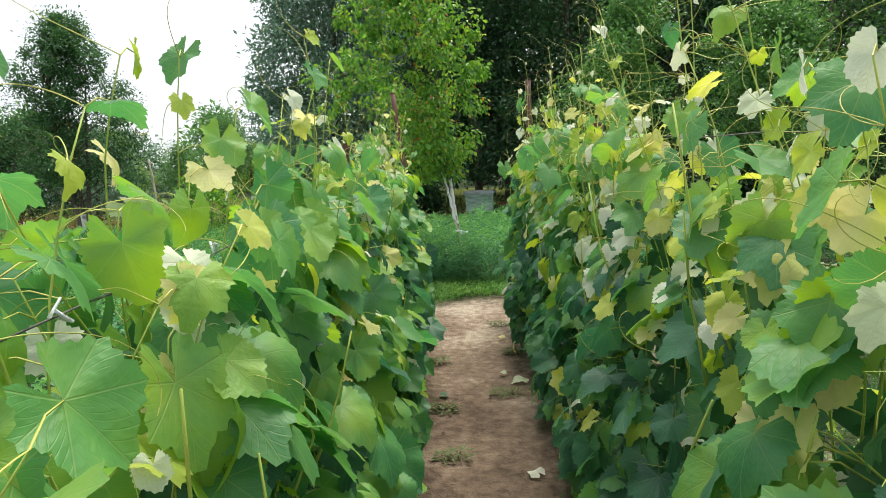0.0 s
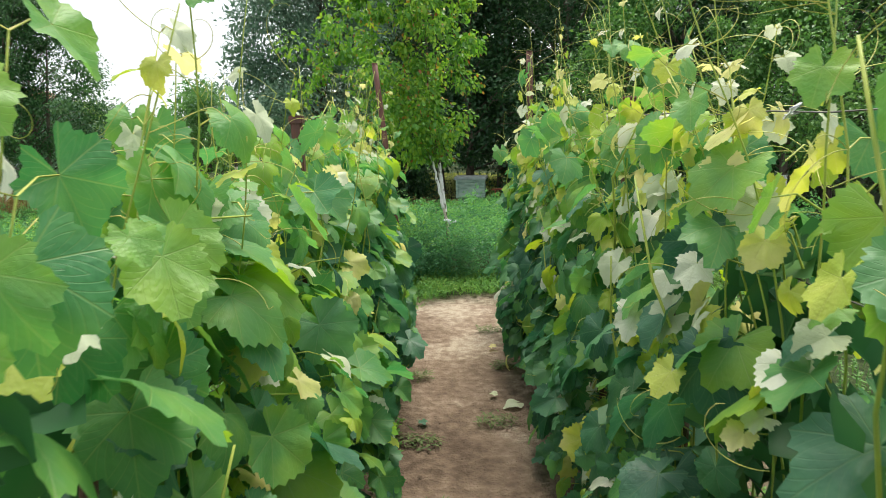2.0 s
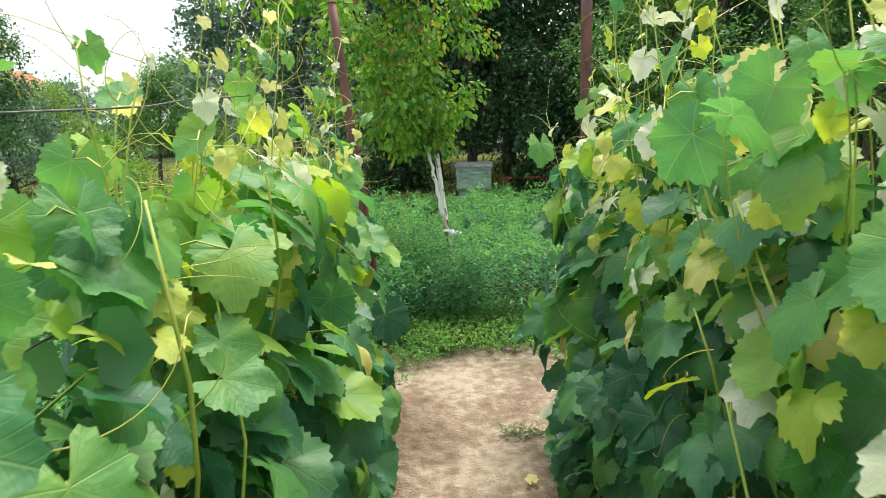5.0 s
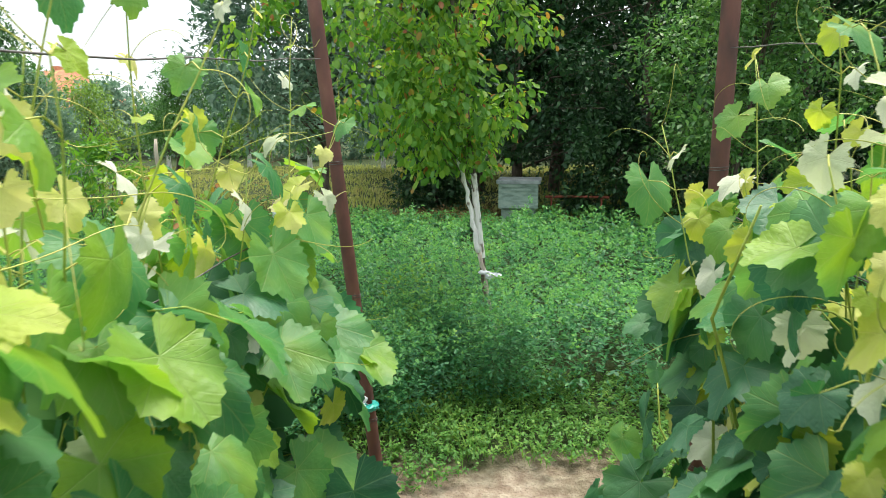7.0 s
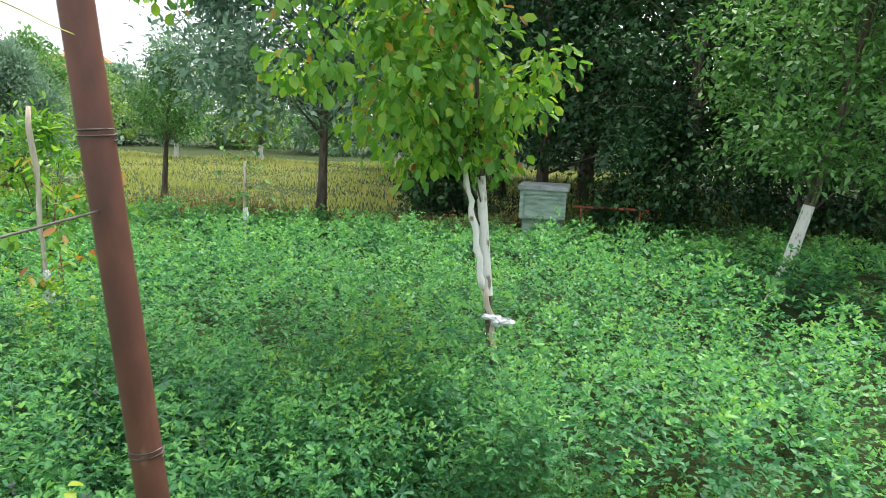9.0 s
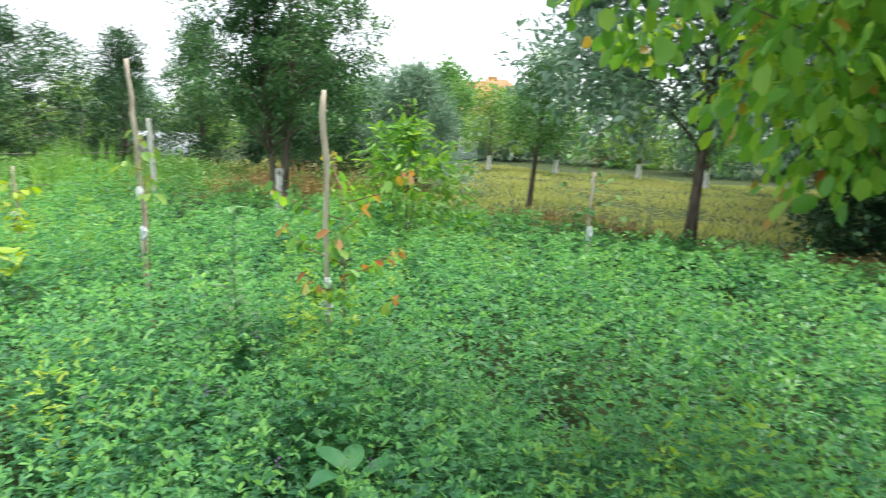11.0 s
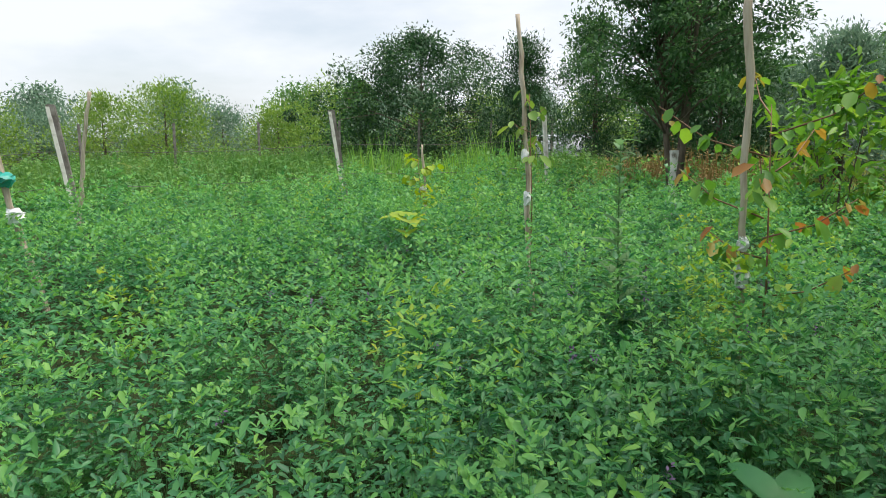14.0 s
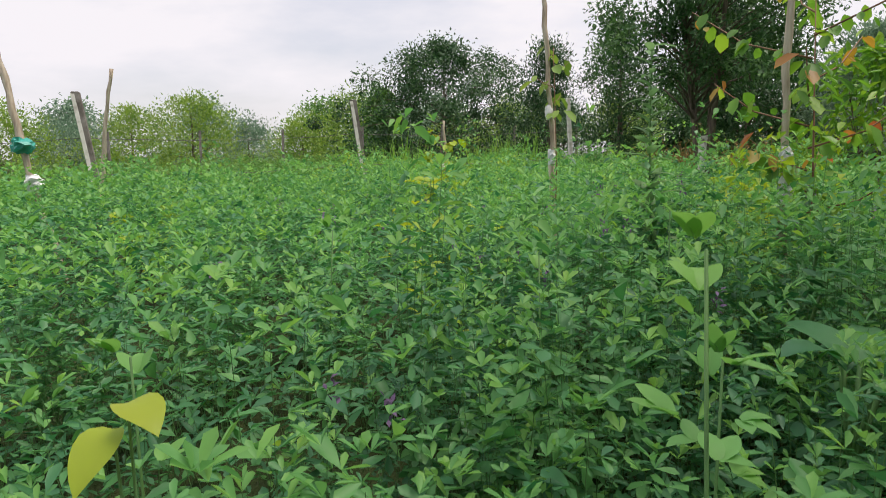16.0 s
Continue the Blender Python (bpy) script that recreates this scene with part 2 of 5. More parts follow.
M["cane"] = plain_material("green vine cane", [(0.3, (0.26, 0.38, 0.06)), (0.6, (0.40, 0.46, 0.08)), (0.85, (0.42, 0.36, 0.10))], 9, 0.5, bump_d=0.001, stretch=(6, 6, 1))
M["tendril"] = plain_material("yellow-green tendril", [(0.3, (0.38, 0.46, 0.08)), (0.7, (0.58, 0.52, 0.14))], 20, 0.5, bump_d=0)
M["blossom"] = plain_material("unripe grape cluster", [(0.3, (0.30, 0.36, 0.05)), (0.7, (0.46, 0.46, 0.09))], 30, 0.6, bump_d=0)
M["vine_bark"] = plain_material("shaggy vine bark", [(0.3, (0.06, 0.035, 0.022)), (0.7, (0.19, 0.12, 0.075))], 14, 0.9, bump_scale=40, bump_d=0.01, stretch=(4, 4, 0.6))
M["bark"] = plain_material("grey-brown bark", [(0.3, (0.06, 0.045, 0.035)), (0.7, (0.19, 0.15, 0.115))], 9, 0.9, bump_scale=30, bump_d=0.015, stretch=(3, 3, 0.7))
M["whitewash"] = plain_material("flaking whitewash on bark", [(0.34, (0.24, 0.20, 0.16)), (0.42, (0.72, 0.71, 0.66)), (0.8, (0.86, 0.85, 0.82))], 16, 0.9, bump_scale=50, bump_d=0.006, stretch=(2, 2, 0.6))
M["stake"] = plain_material("weathered bare wood", [(0.25, (0.20, 0.145, 0.105)), (0.45, (0.44, 0.37, 0.29)), (0.75, (0.68, 0.61, 0.51))], 14, 0.85, bump_scale=45, bump_d=0.006, stretch=(3, 3, 0.4))
M["concrete_old"] = plain_material("weathered post, grey and rusty", [(0.3, (0.10, 0.085, 0.075)), (0.5, (0.21, 0.19, 0.175)), (0.8, (0.33, 0.31, 0.29))], 9, 0.9, bump_scale=50, bump_d=0.006)
M["pale_edge"] = plain_material("pale post face", [(0.30, (0.50, 0.46, 0.41)), (0.5, (0.80, 0.78, 0.74))], 14, 0.9, bump_scale=60, bump_d=0.004)
M["iron"] = plain_material("chipped red-brown paint on iron", [(0.28, (0.05, 0.028, 0.024)), (0.52, (0.135, 0.053, 0.038)), (0.70, (0.19, 0.08, 0.055)), (0.80, (0.42, 0.30, 0.22))], 13, 0.62, bump_scale=50, bump_d=0.002, stretch=(1, 1, 0.45))
M["wire"] = plain_material("galvanised wire", [(0.3, (0.07, 0.065, 0.06)), (0.7, (0.20, 0.19, 0.18))], 40, 0.6, metal=0.4, bump_d=0)
M["plastic"] = plain_material("white plastic film", [(0.3, (0.62, 0.64, 0.68)), (0.7, (0.84, 0.85, 0.87))], 20, 0.35, bump_scale=35, bump_d=0.01)
M["teal"] = plain_material("teal plastic film", [(0.3, (0.0, 0.22, 0.19)), (0.7, (0.02, 0.42, 0.34))], 12, 0.4, bump_scale=35, bump_d=0.01)
M["hive_paint"] = plain_material("faded pale blue-green paint", [(0.3, (0.17, 0.25, 0.20)), (0.5, (0.29, 0.40, 0.33)), (0.8, (0.42, 0.51, 0.43))], 6, 0.75, bump_scale=40, bump_d=0.004, stretch=(1, 1, 3))
M["hive_lid"] = plain_material("weathered grey tin", [(0.3, (0.20, 0.23, 0.23)), (0.7, (0.42, 0.46, 0.46))], 7, 0.5, metal=0.3, bump_scale=30, bump_d=0.003)
M["rust"] = plain_material("rusty red iron", [(0.3, (0.26, 0.06, 0.04)), (0.7, (0.45, 0.13, 0.075))], 15, 0.8, bump_d=0.002)
M["roof"] = plain_material("orange clay roof", [(0.3, (0.42, 0.17, 0.09)), (0.7, (0.58, 0.27, 0.15))], 3, 0.85, bump_scale=12, bump_d=0.03)
M["render_wall"] = plain_material("pale rendered wall", [(0.3, (0.36, 0.38, 0.40)), (0.7, (0.48, 0.49, 0.49))], 1.2, 0.9, bump_scale=20, bump_d=0.004)
M["dark_glass"] = plain_material("dark window pane", [(0.3, (0.02, 0.025, 0.03)), (0.7, (0.05, 0.06, 0.07))], 1, 0.1, bump_d=0)
M["film_tunnel"] = plain_material("pale greenhouse film", [(0.3, (0.26, 0.30, 0.33)), (0.7, (0.40, 0.44, 0.47))], 1.0, 0.4, bump_scale=6, bump_d=0.02)


def ground_material():
    """Packed tan earth between the vines, green-brown earth elsewhere."""
    m, n, l, p, out = nodes_of("earth")
    g = n.new("ShaderNodeNewGeometry")
    s = n.new("ShaderNodeSeparateXYZ")
    l.new(g.outputs["Position"], s.inputs[0])
    warp = noise_tex(n, l, 1.6, 5)

    def mapr(v, a, b, c=0.0, d=1.0):
        k = n.new("ShaderNodeMapRange")
        for i, x in zip(("From Min", "From Max", "To Min", "To Max"), (a, b, c, d)):
            k.inputs[i].default_value = x
        l.new(v, k.inputs["Value"])
        return k.outputs[0]

    def op(o, a, b):
        k = n.new("ShaderNodeMath")
        k.operation = o
        for i, v in enumerate((a, b)):
            if isinstance(v, (int, float)):
                k.inputs[i].default_value = v
            else:
                l.new(v, k.inputs[i])
        return k.outputs[0]
    w = op("MULTIPLY", op("SUBTRACT", warp.outputs["Fac"], 0.5), 1.4)
    yy = op("ADD", s.outputs["Y"], w)
    xx = op("ADD", s.outputs["X"], w)
    in_row = op("MULTIPLY", mapr(yy, 7.35, 7.85, 1, 0), op("MULTIPLY", mapr(xx, -1.05, -0.75), mapr(xx, 1.5, 2.1, 1, 0)))
    fine = noise_tex(n, l, 16, 8)
    big = noise_tex(n, l, 1.3, 5)
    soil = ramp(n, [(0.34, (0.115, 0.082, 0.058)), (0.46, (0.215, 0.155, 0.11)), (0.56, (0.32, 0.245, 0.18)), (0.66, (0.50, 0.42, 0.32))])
    paler = mapr(yy, 5.0, 6.6, -0.05, 0.07)                        # shade between the vines and light at the open end, put into the soil colour
    l.new(op("ADD", paler, op("ADD", op("MULTIPLY", fine.outputs["Fac"], 0.42), op("MULTIPLY", big.outputs["Fac"], 0.58))), soil.inputs["Fac"])
    turf = ramp(n, [(0.3, (0.022, 0.036, 0.014)), (0.5, (0.042, 0.066, 0.022)), (0.75, (0.08, 0.10, 0.035))])
    l.new(fine.outputs["Fac"], turf.inputs["Fac"])
    mx = n.new("ShaderNodeMix")
    mx.data_type = "RGBA"
    l.new(in_row, mx.inputs["Factor"])
    l.new(turf.outputs["Color"], mx.inputs["A"])
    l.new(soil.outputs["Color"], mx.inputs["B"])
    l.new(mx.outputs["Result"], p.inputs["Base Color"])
    p.inputs["Roughness"].default_value = 0.95
    p.inputs["Specular IOR Level"].default_value = 0.2
    grit = noise_tex(n, l, 70, 6)
    bump(n, l, op("ADD", grit.outputs["Fac"], op("MULTIPLY", fine.outputs["Fac"], 1.5)), p, 1.0, 0.03)
    return m


M["earth"] = ground_material()


# ---- mesh helpers ----
def mesh_of(name, verts, faces, mat, smooth=True):
    me = bpy.data.meshes.new(name)
    if isinstance(verts, np.ndarray) and isinstance(faces, np.ndarray):
        k = faces.shape[1]
        me.vertices.add(len(verts))
        me.vertices.foreach_set("co", np.ascontiguousarray(verts, dtype=np.float32).ravel())
        me.loops.add(faces.size)
        me.loops.foreach_set("vertex_index", np.ascontiguousarray(faces, dtype=np.int32).ravel())
        me.polygons.add(len(faces))
        me.polygons.foreach_set("loop_start", np.arange(0, faces.size, k, dtype=np.int32))
        me.update(calc_edges=True)
    else:
        me.from_pydata([tuple(v) for v in verts], [], [tuple(f) for f in faces])
    me.materials.append(mat)
    if smooth:
        me.polygons.foreach_set("use_smooth", np.ones(len(me.polygons), dtype=bool))
    me.update()
    return me


def part(name, me, parent, label="", m=None):
    """One mesh object under a thing or a part."""
    if isinstance(me, bmesh.types.BMesh):
        raise TypeError("give a mesh")
    ob = new(name, me)
    ob.parent = parent
    if m is not None:
        ob.matrix_basis = m
    if label:
        ob["label"] = label
    return ob


def thing(name, x, y, z, label, category, group="", kind=""):
    e = new(name)
    e.location = (x, y, z)
    e.empty_display_size = 0.1
    return tagged(e, label, category, group, kind)


def tube(points, radii, sides=6, cap=True):
    """Vertices and quads of a tube along points, with a radius for each."""
    pts = [Vector(p) for p in points]
    verts, faces = [], []
    ref = Vector((0.31, 0.87, 0.21))
    for i, p in enumerate(pts):
        d = (pts[min(i + 1, len(pts) - 1)] - pts[max(i - 1, 0)])
        d = d.normalized() if d.length > 1e-9 else Vector((0, 0, 1))
        a = d.cross(ref)
        if a.length < 1e-3:
            a = d.cross(Vector((1, 0, 0)))
        a.normalize()
        b = d.cross(a)
        for k in range(sides):
            t = 2 * math.pi * k / sides
            verts.append(p + (a * math.cos(t) + b * math.sin(t)) * radii[i])
    for i in range(len(pts) - 1):
        for k in range(sides):
            k2 = (k + 1) % sides
            faces.append((i * sides + k, i * sides + k2, (i + 1) * sides + k2, (i + 1) * sides + k))
    if cap:
        faces.append(tuple(range(sides))[::-1])
        faces.append(tuple((len(pts) - 1) * sides + k for k in range(sides)))
    return verts, faces


def join(lists):
    verts, faces = [], []
    for v, f in lists:
        o = len(verts)
        verts += list(v)
        faces += [tuple(i + o for i in q) for q in f]
    return verts, faces


def box(x0, y0, z0, x1, y1, z1, bevel=0.0):
    bm = bmesh.new()
    bmesh.ops.create_cube(bm, size=1.0)
    bmesh.ops.scale(bm, vec=(x1 - x0, y1 - y0, z1 - z0), verts=bm.verts)
    bmesh.ops.translate(bm, vec=((x0 + x1) / 2, (y0 + y1) / 2, (z0 + z1) / 2), verts=bm.verts)
    if bevel:
        bmesh.ops.bevel(bm, geom=bm.edges[:], offset=bevel, segments=2, affect="EDGES")
    bm.verts.index_update()
    v = [u.co.copy() for u in bm.verts]
    f = [tuple(u.index for u in q.verts) for q in bm.faces]
    bm.free()
    return v, f


def unit(v):
    return v / np.maximum(np.linalg.norm(v, axis=1, keepdims=True), 1e-9)


def leaf_quads(pos, tip, normal, length, width, fold=0.25):
    """Folded diamond leaves: base at pos, tip along tip, as numpy vertices and quads."""
    n = len(pos)
    tip = unit(tip)
    side = unit(np.cross(tip, normal))
    up = np.cross(side, tip)
    L, W = length[:, None], width[:, None]
    v = np.empty((n, 4, 3))
    v[:, 0] = pos
    v[:, 1] = pos + tip * L * 0.45 + side * W * 0.5 + up * W * fold
    v[:, 2] = pos + tip * L
    v[:, 3] = pos + tip * L * 0.45 - side * W * 0.5 + up * W * fold
    f = np.arange(n * 4).reshape(n, 4)
    return v.reshape(-1, 3), f


def leaf_oval(pos, tip, normal, length, width, fold=0.18, bend=0.12):
    """Rounder leaves of two quads each, folded at the midrib and bent at the tip."""
    n = len(pos)
    tip = unit(tip)
    side = unit(np.cross(tip, normal))
    up = np.cross(side, tip)
    L, W = length[:, None], width[:, None]
    v = np.empty((n, 6, 3))
    v[:, 0] = pos
    v[:, 1] = pos + tip * L * 0.32 + side * W * 0.42 + up * W * fold
    v[:, 2] = pos + tip * L * 0.74 + side * W * 0.46 + up * (W * fold - L * bend * 0.5)
    v[:, 3] = pos + tip * L - up * L * bend
    v[:, 4] = pos + tip * L * 0.74 - side * W * 0.46 + up * (W * fold - L * bend * 0.5)
    v[:, 5] = pos + tip * L * 0.32 - side * W * 0.42 + up * W * fold
    i = np.arange(n)[:, None] * 6
    f = np.concatenate([i + np.array([[0, 1, 2, 3]]), i + np.array([[0, 3, 4, 5]])], axis=1).reshape(-1, 4)
    return v.reshape(-1, 3), f


def leaf_obovate(pos, tip, normal, length, width, fold=0.16, bend=0.14):
    """Blunt leaflets, widest past the middle, folded at the midrib."""
    n = len(pos)
    tip = unit(tip)
    side = unit(np.cross(tip, normal))
    up = np.cross(side, tip)
    L, W = length[:, None], width[:, None]
    v = np.empty((n, 6, 3))
    for k, (a, w) in enumerate(((0.0, 0.0), (0.40, 0.36), (0.78, 0.48), (1.0, 0.0), (0.78, -0.48), (0.40, -0.36))):
        v[:, k] = pos + tip * L * a + side * W * w + up * (W * fold * abs(w) * 2 - L * bend * a * a)
    i = np.arange(n)[:, None] * 6
    f = np.concatenate([i + np.array([[0, 1, 2, 3]]), i + np.array([[0, 3, 4, 5]])], axis=1).reshape(-1, 4)
    return v.reshape(-1, 3), f


def merge(parts):
    vs, fs, o = [], [], 0
    for v, f in parts:
        vs.append(v)
        fs.append(f + o)
        o += len(v)
    return np.concatenate(vs), np.concatenate(fs)


# ---- ground ----
def height_at(x, y):
    return 0.012 * noise.noise((x * 2.3, y * 2.3, 0.0)) + 0.006 * noise.noise((x * 9, y * 9, 3.0))


def build_ground():
    xs = np.concatenate([[-2500, -600, -150, -60, -30, -15, -8, -4], np.linspace(-2, 2.4, 70), [4, 8, 15, 30, 60, 150, 600, 2500]])
    ys = np.concatenate([[-2500, -600, -150, -40, -12, -5], np.linspace(-1, 9, 140), [11, 14, 18, 25, 40, 70, 150, 600, 2500]])
    verts = []
    for y in ys:
        for x in xs:
            near = max(0.0, 1 - max(0, abs(x - 0.2) - 1.8)) * (1.0 if -1 < y < 9 else 0.0)
            worn = -0.03 * math.exp(-((x - 0.2) / 0.45) ** 2)      # the path is trodden a little deeper
            verts.append((x, y, near * (height_at(x, y) + worn)))
    nx = len(xs)
    faces = [(j * nx + i, j * nx + i + 1, (j + 1) * nx + i + 1, (j + 1) * nx + i) for j in range(len(ys) - 1) for i in range(nx - 1)]
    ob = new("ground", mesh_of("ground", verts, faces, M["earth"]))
    tagged(ob, "packed tan earth path running into green field soil", "ground", kind="structure")


build_ground()


# ---- alfalfa field ----
def field_mask(x, y):
    """Where alfalfa grows: past the vine rows, and along their left side."""
    wob = 0.18 * np.sin(x * 2.1) + 0.12 * np.sin(x * 5.3 + 1)
    ahead = (y > 8.04 + wob * 0.8) & (y < 15.3 + 0.3 * np.sin(x * 0.8)) & (x > -9.2) & (x < 7)
    beside = (x < -1.15 + 0.1 * np.sin(y * 2)) & (x > -9.2) & (y > -1.0) & (y < 9)
    corner = (x < -0.68) & (y > 7.2) & (y < 9) & (x > -9)
    by_post = (x < -0.40) & (y > 7.8) & (y < 9) & (x > -3)
    return ahead | beside | corner | by_post


def lumps(x, y):
    return (0.06 * np.sin(x * 2.3 + 0.7 * np.sin(y * 1.7)) + 0.05 * np.sin(y * 3.1 + 1.3 * np.sin(x * 1.1 + 2)) + 0.045 * np.sin(x * 6.1 + y * 4.7 + 1.5 * np.sin(y * 2.9)) + 0.03 * np.sin(y * 11.3 + 2 * np.sin(x * 5.2)))


def alfalfa(name, label, keep, area, per_m2, leaves, length, oval, stems, seed, base_h=0.53, low=0.35, mats=("alfalfa", "alfalfa_tip")):
    rng = np.random.default_rng(seed)
    x0, y0, x1, y1 = area
    per_plant = 11
    cell = math.sqrt(per_plant / per_m2)
    px, py = (g.ravel() for g in np.meshgrid(np.arange(x0, x1, cell), np.arange(y0, y1, cell)))
    px, py = px + rng.uniform(-0.55, 0.55, len(px)) * cell, py + rng.uniform(-0.55, 0.55, len(py)) * cell
    k = field_mask(px, py) & keep(px, py)
    k &= ~((px > -4.2) & (py > 5.6) & (py < 7.3 - 0.326 * (px + 0.54)) & (rng.random(len(px)) < 0.42))      # thinned left of the final camera line, so that side looks darker
    px, py = px[k], py[k]
    ph = (base_h + lumps(px, py) + rng.normal(0, 0.085, len(px))) * (1 - 0.56 * np.clip((py - 11.8) / 2.8, 0, 1))
    px, py, ph = (np.repeat(a, per_plant) for a in (px, py, ph))
    n = len(px)
    a, q = rng.uniform(0, 2 * math.pi, n), np.sqrt(rng.random(n))
    x, y = px + np.cos(a) * q * 0.05, py + np.sin(a) * q * 0.05
    lean = np.stack([np.cos(a) * q * 0.125, np.sin(a) * q * 0.125], axis=1) + rng.normal(0, 0.04, (n, 2))
    h = ph * (1.05 - 0.26 * q * q) + rng.normal(0, 0.025, n)
    h += np.where(rng.random(n) < 0.03, rng.uniform(0.03, 0.10, n), 0)
    out, tips = [], []
    for j in range(leaves):
        top = j >= leaves - 3
        s = rng.uniform(0.93, 1.0, n) if top else low + (0.93 - low) * ((j + rng.random(n)) / (leaves - 3)) ** 0.9
        node = np.stack([x + lean[:, 0] * s, y + lean[:, 1] * s, h * s], axis=1)
        phi = j * 2.4 + rng.uniform(0, 2 * math.pi, n)
        pet = length * rng.uniform(0.6, 1.5, n) * (1.25 - 0.75 * s)
        rise = rng.uniform(0.2, 1.1, n) + 0.8 * (s > 0.9)
        d = np.stack([np.cos(phi), np.sin(phi), rise], axis=1)
        hub = node + d * pet[:, None]
        for off in (-0.95, 0.0, 0.95):
            a = phi + off + rng.normal(0, 0.2, n)
            pitch = rng.normal(0.15, 0.42, n) + 0.75 * (s > 0.92)
            t = np.stack([np.cos(a), np.sin(a), pitch], axis=1)
            nrm = np.stack([rng.normal(0, 0.3, n), rng.normal(0, 0.3, n), np.ones(n)], axis=1)
            L = length * np.clip(np.exp(rng.normal(-0.06, 0.3, n)), 0.5, 1.9) * np.where(s > 0.93, 0.75, 1.0)
            W = L * rng.uniform(0.34, 0.50, n) * (1.0 if oval else 1.15)
            (tips if top else out).append((leaf_obovate if oval else leaf_quads)(hub, t, nrm, L, W))
    # fresh top leaflets take the colour lightened for top light
    v, f = merge(tips)
    tagged(new("alfalfa_tips", mesh_of("alfalfa_tips", v, f, M[mats[1]], smooth=False)), "fresh leaf tufts at the alfalfa tops, coloured lighter as if top-lit", "alfalfa", kind="stuff")
    v, f = merge(out)
    ob = new(name, mesh_of(name, v, f, M[mats[0]], smooth=False))
    tagged(ob, label, "alfalfa", kind="stuff")
    if stems:
        r = 0.0008
        vs = np.empty((n, 6, 3))
        for c in range(3):
            ca, sa_ = math.cos(c * 2.09) * r, math.sin(c * 2.09) * r
            vs[:, c] = np.stack([x + ca, y + sa_, np.zeros(n)], axis=1)
            vs[:, 3 + c] = np.stack([x + lean[:, 0] * 0.94 + ca * 0.6, y + lean[:, 1] * 0.94 + sa_ * 0.6, h * 0.94], axis=1)
        i = np.arange(n)[:, None] * 6
        fs = np.concatenate([i + np.array([[c, (c + 1) % 3, 3 + (c + 1) % 3, 3 + c]]) for c in range(3)], axis=1).reshape(-1, 4)
        st = new("alfalfa_stems", mesh_of("alfalfa_stems", vs.reshape(-1, 3), fs, M["alfalfa_stem"]))
        tagged(st, "thin green upright alfalfa stems under the leaves", "alfalfa", kind="stuff")
    return ob


def near_zone(x, y):
    return ((x + 1.3) / 1.9) ** 2 + ((y - 8.0) / 1.5) ** 2 < 1


def mid_zone(x, y):
    return ((x + 2.9) / 5.2) ** 2 + ((y - 8.8) / 3.5) ** 2 < 1


def clear_of_lens(x, y):
    return ((x + 0.54) ** 2 + (y - 7.49) ** 2) > 0.29 ** 2


alfalfa("alfalfa", "dense blue-green alfalfa leaves close together", lambda x, y: near_zone(x, y) & clear_of_lens(x, y), (-3.3, 6.4, 0.7, 9.6), 470, 14, 0.027, True, True, 11, low=0.08)
alfalfa("alfalfa", "dense green alfalfa in an uncut field", lambda x, y: mid_zone(x, y) & ~near_zone(x, y), (-8.2, 5.2, 2.4, 12.4), 300, 8, 0.031, False, False, 12, low=0.06)
alfalfa("alfalfa", "green alfalfa towards the far field edge", lambda x, y: ~mid_zone(x, y), (-9.3, 0.6, 5.5, 15.7), 80, 7, 0.05, False, False, 13, low=0.25)

alfalfa("alfalfa", "scattered yellow-green alfalfa shoots standing higher", lambda x, y: mid_zone(x, y) & ~near_zone(x, y) & (np.sin(x * 1.7 + 2 * np.sin(y * 1.3)) + 0.25 * (x + 4) * -1 > 0.2), (-8.2, 5.2, 2.4, 12.4), 15, 8, 0.032, False, False, 14, base_h=0.58, low=0.3, mats=("alfalfa_yellow", "alfalfa_yellow"))
alfalfa("alfalfa", "scattered yellow-green alfalfa shoots standing higher", lambda x, y: near_zone(x, y) & (((x + 0.54) ** 2 + (y - 7.49) ** 2) > 0.45 ** 2), (-3.3, 6.4, 0.7, 9.6), 20, 10, 0.028, True, True, 15, base_h=0.57, low=0.2, mats=("alfalfa_yellow", "alfalfa_yellow"))


